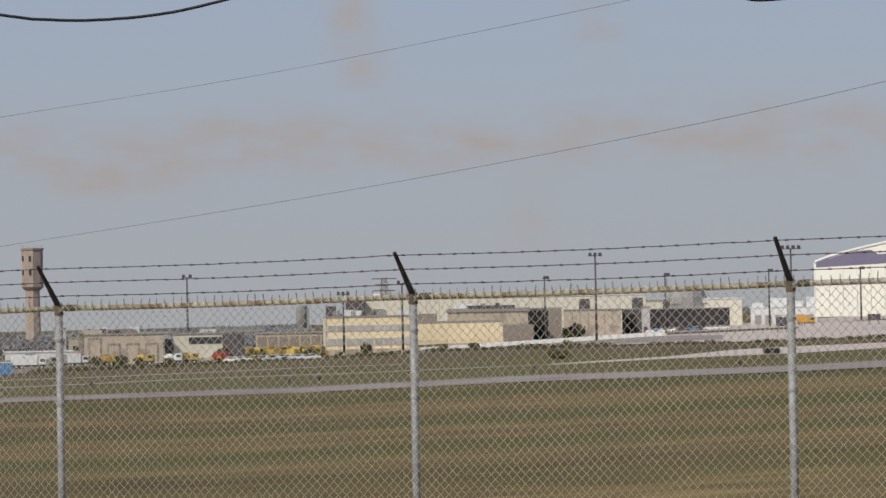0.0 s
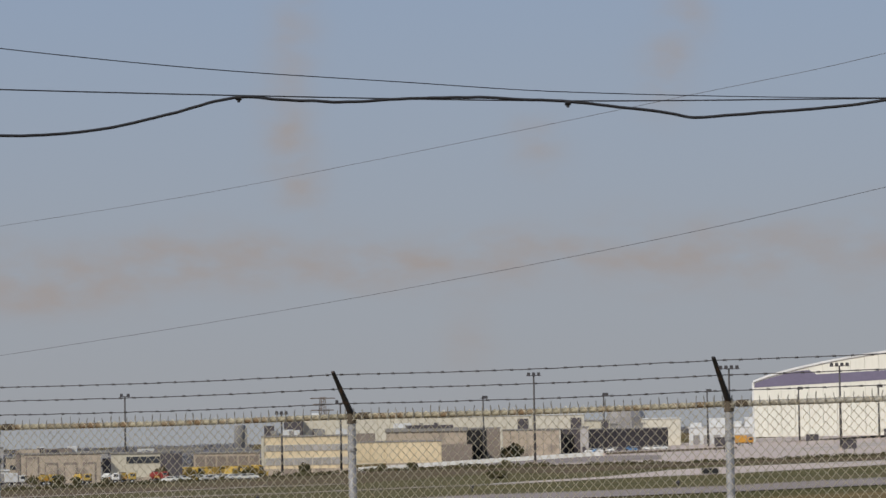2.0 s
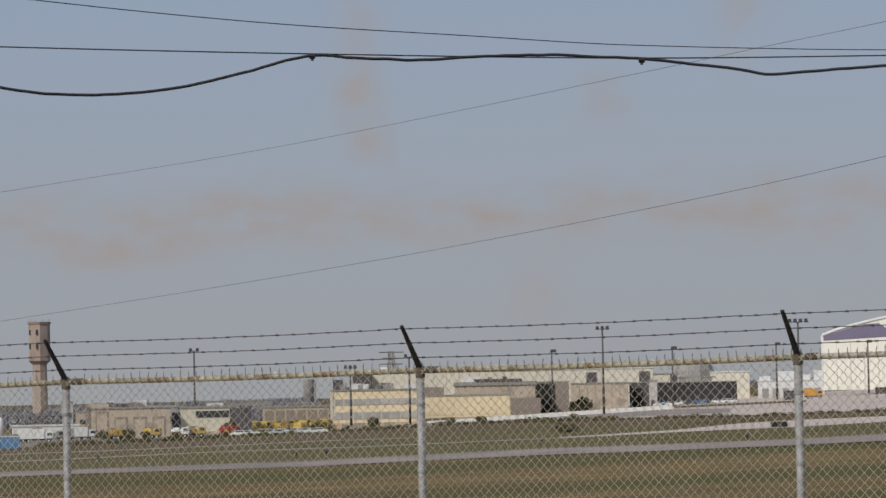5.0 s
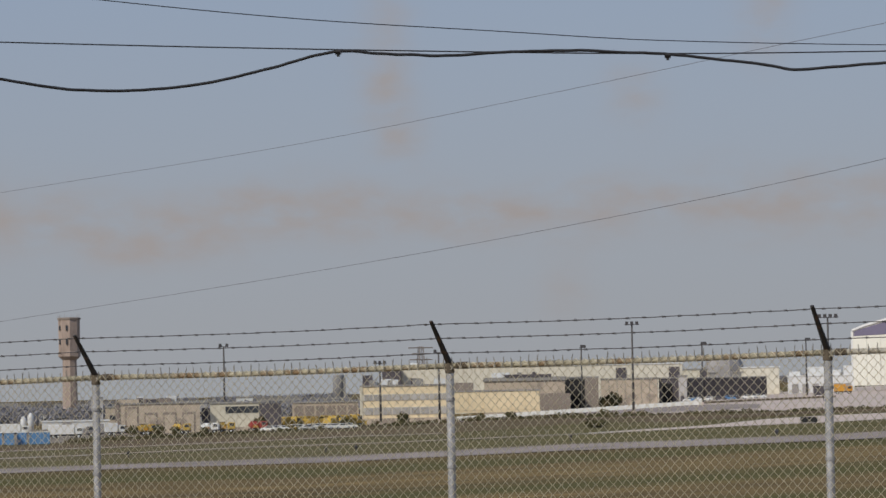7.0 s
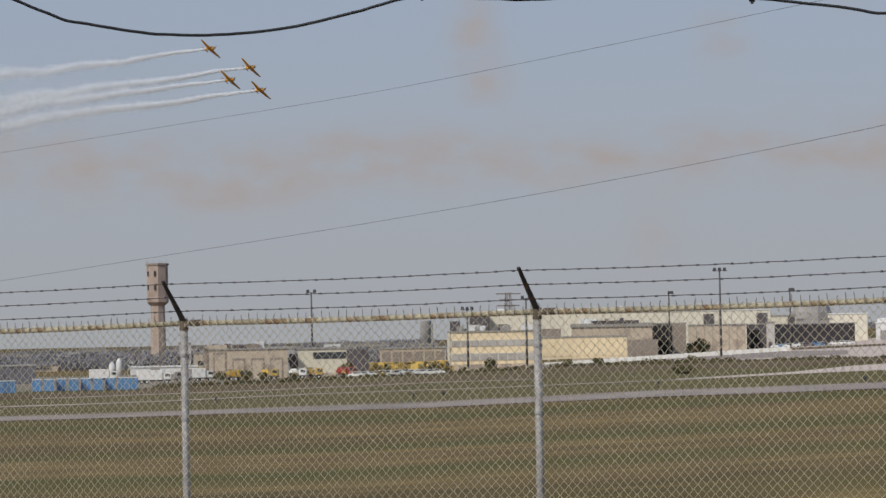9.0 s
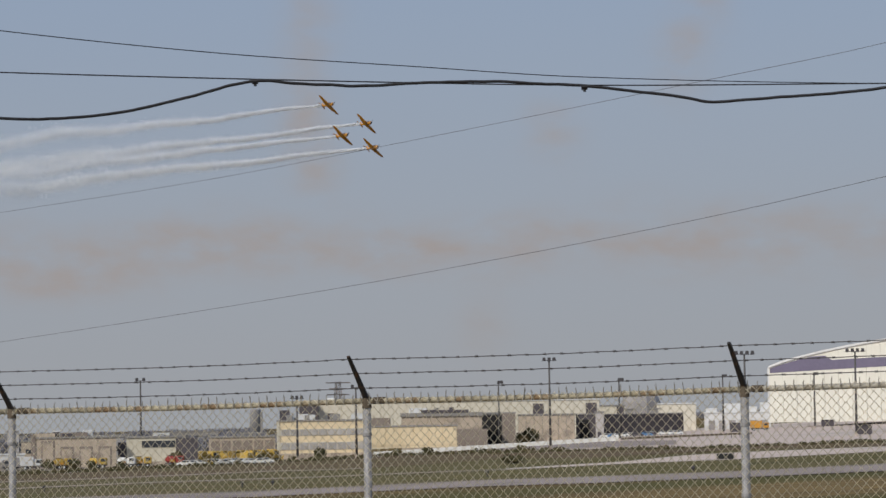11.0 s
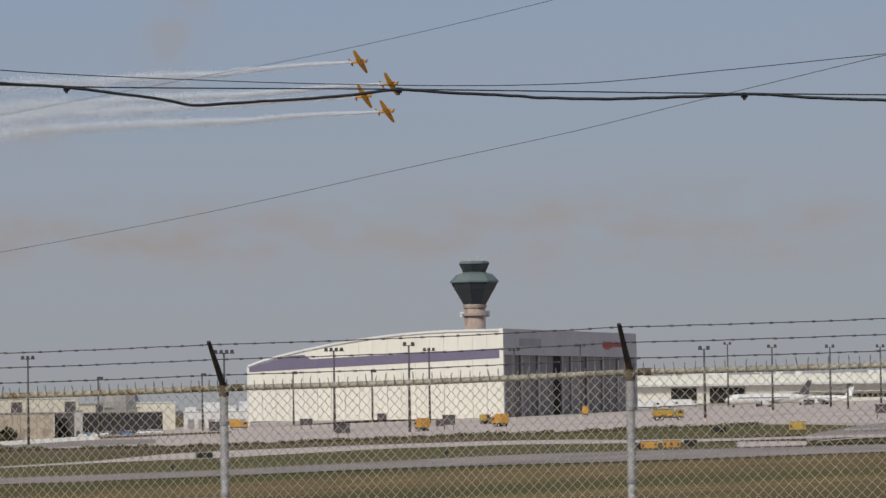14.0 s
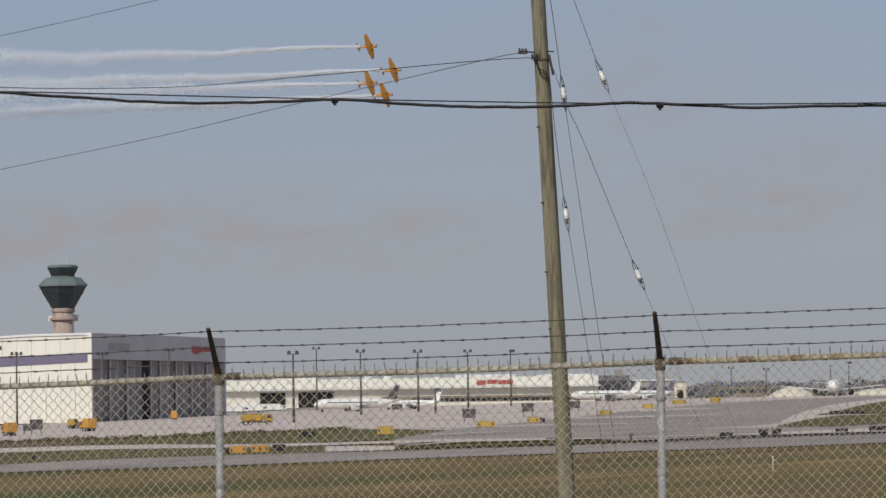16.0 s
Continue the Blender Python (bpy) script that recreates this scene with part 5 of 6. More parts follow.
def sign_board(b, D, w, h, mat, label, lines=0):
    t = thing("taxiway_sign", on_ground(b, D, 0), label, "sign", "taxiway signs")
    for x in np.linspace(-w * 0.4, w * 0.4, max(2, int(w))):
        part("leg", R((x, 0, 0), (x, 0, 0.4), 0.05, n=5), "shade_steel", t)
    body = part("panel", soft_box(-w / 2, w / 2, -0.14, 0.14, 0.35, 0.35 + h, 0.04, 1), mat, t)
    part("frame", B(-w / 2 - 0.05, w / 2 + 0.05, -0.10, 0.10, 0.33 + h, 0.42 + h), "shade_steel", t)
    for i in range(lines):
        x = -w * 0.36 + i * w * 0.72 / max(1, lines - 1) if lines > 1 else 0
        part("marking_bar", B(x - w * 0.06, x + w * 0.06, -0.155, -0.143, 0.35 + h * 0.28, 0.35 + h * 0.72), "shade_steel", body)
    return t


for b, D, w, lines in ((12.22, 503, 2.4, 2), (12.57, 503, 2.5, 3)):
    sign_board(b, D, w, 0.92, "orange", "orange taxiway sign board with dark marks on short legs", lines)
sign_board(12.87, 504, 1.8, 0.85, "tyre", "black taxiway sign board on short legs")
sign_board(12.03, 502, 0.9, 0.8, "tyre", "narrow black taxiway sign board")
sign_board(5.17, 604, 2.8, 0.85, "tyre", "long black taxiway sign board on short legs")
for b, D, w, h, mat in ((14.56, 612, 2.8, 1.3, "yellow"), (16.15, 649, 3.4, 1.0, "yellow"), (16.90, 691, 2.2, 1.0, "yellow"), (18.06, 790, 2.8, 0.9, "yellow"), (18.72, 915, 2.8, 1.0, "yellow"), (19.22, 1045, 4.2, 1.1, "yellow"), (19.79, 1050, 3.2, 1.6, "yellow")):
    sign_board(b, D, w, h, mat, "low yellow marker board beside the apron", 2)
for b, D, w, h in ((13.32, 622, 2.5, 0.9), (19.95, 472, 1.7, 0.35), (20.54, 467, 1.2, 0.6), (20.75, 467, 1.2, 0.6), (21.77, 465, 1.6, 0.35), (22.35, 464, 2.5, 0.5), (21.87, 648, 6.6, 0.55), (17.05, 692, 1.0, 0.8)):
    sign_board(b, D, w, h, "tyre", "black boundary board on short legs")


def edge_light(b, D, h=0.9):
    t = thing("edge_light", on_ground(b, D), "small dark taxiway edge light on a stem", "edge light", "edge lights")
    part("stem", R((0, 0, 0), (0, 0, h * 0.6), 0.10, n=6), "shade_steel", t)
    part("fixture", lathe([(0.22, h * 0.55), (0.30, h * 0.8), (0.16, h), (0.02, h * 1.05)], 8), "shade_steel", t)


for b, D in ((-2.48, 588, ), (-2.0, 586), (1.4, 572), (4.66, 512), (18.45, 478), (-5.6, 600), (9.0, 520), (10.6, 520)):
    edge_light(b, D, 1.1)


def stake(b, D):
    t = thing("marker_stake", on_ground(b, D), "thin white marker stake in the grass", "stake")
    part("rod", R((0, 0, 0), (0, 0, 1.35), 0.05, n=6), "paint_white", t)
    part("reflector", B(-0.08, 0.08, -0.07, -0.05, 1.15, 1.33), "white_metal", t)


stake(20.68, 322)

truck(on_ground(8.62, 878, 112), "orange", "orange airport tug with a white lamp mast", 4.6, "box")
truck(on_ground(9.86, 900, 118), "orange", "orange airport service truck", 4.8, "box")
truck(on_ground(9.66, 985, 240), "yellow", "yellow airport loader beside the hangar", 5.0, "hopper")
truck(on_ground(11.2, 1120, 90), "orange", "orange and white apron service van", 4.2, "box", "white_paint")
truck(on_ground(5.72, 1180, 0), "orange", "orange boxy service truck", 6.0, "box")
truck(on_ground(12.52, 885, 5), "yellow", "yellow airport fire tender on the apron", 7.8, "tank")
for b, D, turn in ((12.15, 1380, 8), (12.45, 1395, 0), (12.75, 1400, 0)):
    truck(on_ground(b, D, turn), "white_paint", "white cargo trailer truck by the terminal", 12, "box")
rng = random.Random(12)
for i in range(12):
    b = 3.30 + i * 0.1 + rng.uniform(-0.02, 0.02)
    car(on_ground(b, 1180 + rng.uniform(-6, 6), rng.choice((0, 180)) + rng.uniform(-8, 8)), rng.choice(("white_paint", "white_metal", "white_paint", "charcoal", "blue")), "parked car in front of the blast fence", "parked cars by the blast fence")
for i in range(15):
    b = -3.45 + i * 0.095 + rng.uniform(-0.02, 0.02)
    car(on_ground(b, 925 + rng.uniform(-14, 14), rng.choice((0, 180)) + rng.uniform(-14, 14)), rng.choice(("white_paint", "white_paint", "white_metal", "yellow", "white_metal")), "parked car in the works yard", "parked cars in the yard")
for i in range(16):
    b = -3.15 + (i % 8) * 0.155 + rng.uniform(-0.03, 0.03)
    plough(on_ground(b, (962 if i < 8 else 985) + rng.uniform(-5, 5), rng.choice((35, 60, 140, 320)) + rng.uniform(-10, 10)), "parked yellow and orange snow plough")
for b, D, mat, label in ((-4.75, 915, "ochre", "yellow tank truck in front of the workshop"), (-5.3, 915, "ochre", "yellow loader in front of the workshop"), (-3.55, 915, "red", "red pickup-like truck beside the yard"), (-4.3, 912, "white_paint", "white van truck beside the yard"), (-4.05, 914, "ochre", "orange truck beside the yard")):
    truck(on_ground(b, D, rng.uniform(-20, 20)), mat, label, 4.6, "tank")
container(on_ground(-9.65, 780), "blue", "long blue open container on the gravel", 12.2)
for k in range(7):
    container(on_ground(-8.50 + k * 0.192, 792 - (k % 2) * 2), "blue", "blue steel container with a pale rim", 2.1)
container(on_ground(-7.15, 790), "blue", "long dark blue steel container with a pale rim", 4.4)
truck(on_ground(-6.58, 890, 4), "white_paint", "white box trailer truck beside the tower", 8.4, "box")
truck(on_ground(-7.38, 960, 2), "white_paint", "white box trailer truck behind the containers", 7.4, "box")
truck(on_ground(-5.80, 915, 4), "white_metal", "pale box truck behind the yard", 5.4, "box")
truck(on_ground(-6.12, 905, 185), "grey_panel", "grey van truck beside the yard", 4.2, "box")
t, w, h = block("panelled_hall", "mauve-grey hall with ribbed metal panels", "building", -10.4, -8.44, 940, -0.40, 20, "hazy_glazing")
for k in range(12):
    part("wall_panel", B(0.1 + k * w / 12, (k + 1) * w / 12 - 0.1, -0.14, 0.01, 0.3, h - 0.6), "hazy_glazing", t)
t, w, h = block("white_store", "low white metal store beside the tower", "building", -6.95, -5.9, 1110, -0.46, 12, "white_metal")
part("door", B(6, 9, -0.12, 0.01, 0, 3), "grey_panel", t)
t = thing("silo", on_ground(-7.18, 1060), "white pair of upright silos", "silo")
for dx, h in ((-1.1, 4.6), (1.0, 5.6)):
    part("drum", lathe([(0.9, 0), (0.9, h - 1), (0.2, h)], 12), "white_metal", t, smooth=True).matrix_basis = pose(dx, 0, 0)

# white concrete barriers in a long row
bar = thing("barrier", on_ground(-0.30, 980, 8), "white concrete road barrier", "barrier", "row of barriers")
bm = bmesh.new()
hexa(bm, [(-1.7, -0.4, 0), (1.7, -0.4, 0), (1.7, 0.4, 0), (-1.7, 0.4, 0), (-1.65, -0.14, 1.3), (1.65, -0.14, 1.3), (1.65, 0.14, 1.3), (-1.65, 0.14, 1.3)])
part("block", bm, "paint_white", bar)
for i in range(1, 26):
    b = -0.30 + i * 0.148
    copy_thing(bar, on_ground(b, 980 + i * 3.0, 8))


# ---- airliners ----


def airliner(m, label, length=32.0, span=30.0, tail_mat="charcoal", group="parked airliners"):
    """Nose towards +x."""
    t = thing("airliner", m, label, "airliner", group)
    R0, z = length * 0.058, length * 0.095
    prof = [(0.02, 0.5), (0.35, 0.488), (0.7, 0.46), (0.95, 0.41), (1.0, 0.34), (1.0, -0.16), (0.9, -0.26), (0.62, -0.37), (0.3, -0.46), (0.08, -0.5)]
    bm = bmesh.new()
    n = 16
    rings = []
    for r, s in prof:
        lift = R0 * (1 - r) * (0.55 if s < 0 else -0.25)
        rings.append([bm.verts.new((s * length, r * R0 * math.cos(k * 2 * math.pi / n), z + lift + r * R0 * math.sin(k * 2 * math.pi / n))) for k in range(n)])
    for a, b in zip(rings, rings[1:]):
        for k in range(n):
            bm.faces.new((a[k], a[(k + 1) % n], b[(k + 1) % n], b[k]))
    bm.faces.new(rings[0])
    bm.faces.new(rings[-1][::-1])
    bmesh.ops.recalc_face_normals(bm, faces=bm.faces[:])
    body = part("fuselage", bm, "white_paint", t, "white fuselage", True)
    part("cockpit_window", B(0.448 * length, 0.466 * length, -R0 * 0.45, R0 * 0.45, z + R0 * 0.22, z + R0 * 0.48), "window", body)
    for s in (-1, 1):
        part("window_row", B(-0.24 * length, 0.36 * length, s * R0 * 0.985 - 0.03, s * R0 * 0.985 + 0.03, z + R0 * 0.15, z + R0 * 0.32), "window", body, "dark line of cabin windows")

    def slab(name, pts, thick, mat, parent=t, label=""):
        bm = bmesh.new()
        hexa(bm, [(x, y, zz - thick) for x, y, zz in pts] + [(x, y, zz + thick) for x, y, zz in pts])
        bmesh.ops.recalc_face_normals(bm, faces=bm.faces[:])
        return part(name, bm, mat, parent, label)
    L = length
    for s in (-1, 1):
        slab("wing", [(0.10 * L, s * R0 * 0.7, z - R0 * 0.6), (-0.08 * L, s * R0 * 0.7, z - R0 * 0.6), (-0.13 * L, s * span / 2, z + R0 * 0.1), (-0.09 * L, s * span / 2, z + R0 * 0.1)], 0.16, "white_metal")
        part("engine", R((0.10 * L, s * span * 0.17, z - R0 * 0.95), (-0.02 * L, s * span * 0.17, z - R0 * 0.85), L * 0.036, L * 0.022, n=14), "white_metal", t, "engine nacelle")
        part("intake", R((0.101 * L, s * span * 0.17, z - R0 * 0.95), (0.104 * L, s * span * 0.17, z - R0 * 0.95), L * 0.032, n=14), "dim_inside", t)
        slab("tailplane", [(-0.41 * L, s * 0.3, z + R0 * 0.5), (-0.48 * L, s * 0.3, z + R0 * 0.5), (-0.50 * L, s * span * 0.18, z + R0 * 0.7), (-0.47 * L, s * span * 0.18, z + R0 * 0.7)], 0.1, "white_metal")
        part("main_gear", R((-0.03 * L, s * R0 * 1.2, 0.5), (-0.03 * L, s * R0 * 1.0, z - R0 * 0.5), 0.2, n=6), "mast", t)
        part("wheel", R((-0.03 * L, s * R0 * 1.2 - 0.35, 0.5), (-0.03 * L, s * R0 * 1.2 + 0.35, 0.5), 0.5, n=10), "tyre", t)
    part("nose_gear", R((0.40 * L, 0, 0.4), (0.39 * L, 0, z - R0 * 0.7), 0.15, n=6), "mast", t)
    part("wheel", R((0.40 * L, -0.3, 0.4), (0.40 * L, 0.3, 0.4), 0.4, n=10), "tyre", t)
    bm = bmesh.new()
    hexa(bm, [(-0.36 * L, -0.18, z + R0 * 0.8), (-0.48 * L, -0.18, z + R0 * 0.7), (-0.48 * L, 0.18, z + R0 * 0.7), (-0.36 * L, 0.18, z + R0 * 0.8), (-0.475 * L, -0.1, z + L * 0.21), (-0.525 * L, -0.1, z + L * 0.21), (-0.525 * L, 0.1, z + L * 0.21), (-0.475 * L, 0.1, z + L * 0.21)])
    bmesh.ops.recalc_face_normals(bm, faces=bm.faces[:])
    part("tail_fin", bm, tail_mat, t, "coloured tail fin")
    return t


def stand_at(b, D, deg, turn):
    x, y = at(b, D)
    return pose(x, y, max(rise(D, deg), ground_z(x, y)), 0, 0, turn - b)


airliner(on_ground(14.10, 1255, 192), "white twin-jet airliner with a dark tail, parked", 30, 26, "charcoal")
airliner(on_ground(14.98, 1290, 160), "white regional airliner with a pale tail, parked", 22, 22, "white_paint")
airliner(on_ground(18.06, 1430, 192), "white twin-jet freighter with a pale tail, parked", 28, 26, "white_paint")
airliner(on_ground(18.66, 1450, 200), "white freighter with a purple tail, parked", 26, 26, "purple")
airliner(on_ground(18.36, 1480, 200), "white freighter with a purple tail, parked", 26, 26, "purple")
airliner(on_ground(21.64, 1405, -88), "white twin-jet airliner taxiing nose-on", 42, 40, "charcoal", "taxiing airliner")

# ---- growth and distance ----


def clumps(name, mat, spots, label, category, seed, leaves=26, size=1.0):
    """Many small leafy facets round each spot (x, y, z, radius, height)."""
    rng = np.random.default_rng(seed)
    spots = np.array(spots, float)
    count = (leaves + leaves * 0.4 * np.minimum(spots[:, 4], 8)).astype(int)
    x, y, z, r, h = np.repeat(spots, count, axis=0).T
    n = len(x)
    u = rng.normal(size=(n, 3))
    u /= np.linalg.norm(u, axis=1)[:, None]
    q = rng.uniform(0.55, 1.0, n)
    c = np.stack([x + u[:, 0] * r * q, y + u[:, 1] * r * q, z + h * 0.5 + u[:, 2] * h * 0.5 * q], 1)
    s = rng.uniform(0.18, 0.42, n) * np.minimum(r, h) * size
    w = rng.normal(size=(n, 4, 3))
    w /= np.linalg.norm(w, axis=2)[:, :, None]
    verts = (c[:, None] + w * s[:, None, None]).reshape(-1, 3).tolist()
    f = np.array([(0, 1, 2), (0, 2, 3), (0, 3, 1), (1, 3, 2)])
    faces = (f[None] + 4 * np.arange(n)[:, None, None]).reshape(-1, 3).tolist()
    me = bpy.data.meshes.new(name)
    me.from_pydata(verts, [], faces)
    me.materials.append(M[mat])
    return tagged(new(name, me), label, category, kind="stuff")


def growth():
    rng = random.Random(8)
    hedge = []
    for i in range(420):
        b = rng.uniform(-6.5, 2.6)
        D = float(np.interp(b, [-6.5, -4.6, -1.9, 0, 2.6], [812, 858, 944, 958, 885])) + rng.uniform(-12, 22)
        x, y = at(b, D)
        h = rng.uniform(0.4, 1.1) * (1.5 if rng.random() < 0.15 else 1)
        hedge.append((x, y, ground_z(x, y) - 0.1, rng.uniform(0.6, 2.2), h))
    clumps("weeds", "bush", hedge, "ragged brown and green weeds along the yard", "weeds", 1)
    strip = []
    for i in range(420):
        b = rng.uniform(1.5, 14.0)
        D = np.interp(b, [1.5, 3.1, 4.5, 5.5, 7.6, 9.8, 11.1, 14], [900, 868, 812, 788, 775, 760, 735, 725]) + rng.uniform(-30, 4)
        x, y = at(b, D)
        strip.append((x, y, ground_z(x, y) - 0.1, rng.uniform(0.8, 2.4), rng.uniform(0.3, 0.85)))
    clumps("weeds", "bush", strip, "low green weeds between apron and service road", "weeds", 2)
    for b, D, r, h in ((-5.15, 905, 2.0, 3.0), (-4.85, 905, 1.6, 2.4), (-5.55, 908, 1.8, 2.6), (-4.4, 905, 1.3, 2.0), (-3.55, 930, 2.6, 4.0), (-1.28, 970, 2.2, 3.6), (1.80, 700, 2.4, 2.0), (2.05, 1130, 3.5, 4.5), (1.95, 1120, 2.6, 3.2), (-2.9, 935, 1.6, 2.2), (-2.15, 945, 2.0, 2.6), (0.0, 980, 1.8, 2.0), (0.45, 985, 1.8, 2.0)):
        x, y = at(b, D)
        z = ground_z(x, y)
        t = thing("shrub", pose(0, 0, 0), "small ragged green-brown shrub in the yard", "shrub", "shrubs in the yard")
        part("stem", R((x, y, z - 0.2), (x + 0.1, y, z + h * 0.5), 0.12, 0.05, n=5), "tan_dark", t)
        crown = clumps("crown", "bush", [(x + rng.uniform(-r, r) * 0.4, y, z + rng.uniform(0, h * 0.2), r * rng.uniform(0.5, 0.8), h * rng.uniform(0.6, 0.9)) for _ in range(5)], "", "", int(b * 100) + 900)
        del crown["kind"]
        crown.parent = t
    trees = []
    for i in range(800):
        b = rng.uniform(-14, 30)
        D = rng.uniform(2300, 3600)
        x, y = at(b, D)
        z = ground_z(x, y)
        top = rise(D, np.interp(b, [-14, -9, -3, -1, 19, 21, 30], [-0.19, -0.17, -0.10, -0.08, 0.34, 0.36, 0.40])) - z
        h = max(3.0, top * rng.uniform(0.5, 1.0))
        trees.append((x, y, z, rng.uniform(6, 15), h))
    for i in range(1100):
        b = rng.uniform(-13, -0.8)
        D = rng.uniform(1250, 2300)
        x, y = at(b, D)
        z = ground_z(x, y)
        top = rise(D, rng.uniform(-0.36, -0.20)) - z
        if top > 1.5:
            trees.append((x, y, z, rng.uniform(3, 8), min(top, 9)))
    # the haze on these woods is only their material colour
    clumps("far_woods", "hazed_trees", trees, "distant line of trees, haze painted into its pale blue-grey colour", "trees", 3, 44, 0.42)
    near_trees = []
    for i in range(70):
        b = rng.uniform(19.6, 26)
        D = rng.uniform(1750, 2100)
        x, y = at(b, D)
        near_trees.append((x, y, ground_z(x, y), rng.uniform(5, 10), rng.uniform(2.5, 5)))
    clumps("far_woods", "hazed_trees", near_trees, "distant tree line behind the taxiing airliner, coloured blue-grey for haze", "trees", 4, 60, 0.5)


growth()


def far_house(b, D, w, h, d, mat):
    x, y = at(b, D)
    t = thing("distant_building", on_ground(b, D, 0), "small pale building in the hazy distance", "building", "distant town")
    part("wall", B(-w / 2, w / 2, 0, d, -0.5, h), mat, t)
    part("roof", B(-w / 2 - 0.2, w / 2 + 0.2, -0.2, d + 0.2, h, h + 0.5), "grey_roof", t)
    part("window_band", B(-w * 0.4, w * 0.4, -0.12, 0.0, h * 0.4, h * 0.62), "window", t)


rng = random.Random(31)
for i in range(90):
    b = rng.uniform(-10.5, -2.2)
    D = rng.uniform(1250, 2300)
    far_house(b, D, rng.uniform(8, 30), rng.uniform(2, 4.2) * D / 1700, rng.uniform(8, 18), rng.choice(("city", "city", "white_metal", "tan", "city", "grey_roof")))
for b, D, w, h, mat in ((-6.08, 1250, 4, 9, "city"), (-5.6, 1140, 14, 6, "tan"), (-4.6, 1120, 10, 7, "city"), (-9.7, 1190, 14, 9, "charcoal")):
    far_house(b, D, w, h, 10, mat)

# ---- the display aeroplanes ----
FLIGHT_T = [0.0, 2.6, 5.2, 7.5, 8.0, 8.2, 10.3, 10.5, 11.0, 12.5, 13.5, 14.0, 14.5, 15.0, 15.5, 16.0]
LEAD = [(-18.6, 2.6), (-14.9, 3.2), (-11.4, 3.75), (-8.15, 4.24), (-7.39, 4.34), (-7.06, 4.39), (-2.77, 4.81), (-2.30, 4.89), (-1.02, 4.99), (3.09, 5.23), (6.17, 5.42), (7.74, 5.52), (9.36, 5.61), (11.02, 5.65), (12.69, 5.70), (14.40, 5.73)]
OFFSETS = {  # of the other three from the upper rear aeroplane: bearing and height at 8, 11, 12.5, 14.5 and 16 s
    1: [(0.65, -0.295), (0.60, -0.305), (0.56, -0.30), (0.46, -0.38), (0.38, -0.38)],
    2: [(0.35, -0.48), (0.22, -0.49), (0.15, -0.49), (0.03, -0.57), (0.0, -0.58)],
    3: [(0.83, -0.635), (0.70, -0.69), (0.55, -0.69), (0.37, -0.83), (0.24, -0.77)]}


def flight_point(i, t):
    b, h = (float(np.interp(t, FLIGHT_T, [p[k] for p in LEAD])) for k in (0, 1))
    if t < 0:
        b, h = LEAD[0][0] + t * 1.42, LEAD[0][1] + t * 0.15
    if i:
        b += float(np.interp(t, [8, 11, 12.5, 14.5, 16], [p[0] for p in OFFSETS[i]]))
        h += float(np.interp(t, [8, 11, 12.5, 14.5, 16], [p[1] for p in OFFSETS[i]]))
    D = float(np.interp(t, [-4, 0, 5.2, 8, 11, 14.5, 16], [2680, 2340, 1900, 1680, 1545, 1445, 1425])) + (0, 16, -15, -5)[i]
    return b, D, Vector((*at(b, D), rise(D, h)))


def flight_pose(i, t):
    b, D, p = flight_point(i, t)
    toward = radians(float(np.interp(t, [0, 8, 11, 14.5, 16], [62, 58, 49, 27, 16])))
    bank = radians(float(np.interp(t, [0, 8, 11, 14.5, 16], [38, 40, 38, 42, 45])) + (0, 1, 0, -1)[i])
    right_of_view = Vector((math.cos(radians(b)), -math.sin(radians(b)), 0))
    away = Vector((math.sin(radians(b)), math.cos(radians(b)), 0))
    fwd = (right_of_view * math.cos(toward) - away * math.sin(toward) + Vector((0, 0, 0.05))).normalized()
    flat = fwd.cross(Vector((0, 0, 1))).normalized()
    wing_r = (flat * math.cos(bank) + flat.cross(fwd).normalized() * math.sin(bank)).normalized()
    left = -wing_r
    up = fwd.cross(left)
    m = Matrix((fwd, left, up)).transposed().to_4x4()
    return Matrix.Translation(p) @ m


def trail_pose(i, t):
    _, _, p = flight_point(i, t)
    _, _, q = flight_point(i, t - 1.6)
    d = (q - p).normalized()
    side = d.cross(Vector((0, 0, 1))).normalized()
    return Matrix.Translation(p) @ Matrix((d, side, side.cross(d))).transposed().to_4x4()


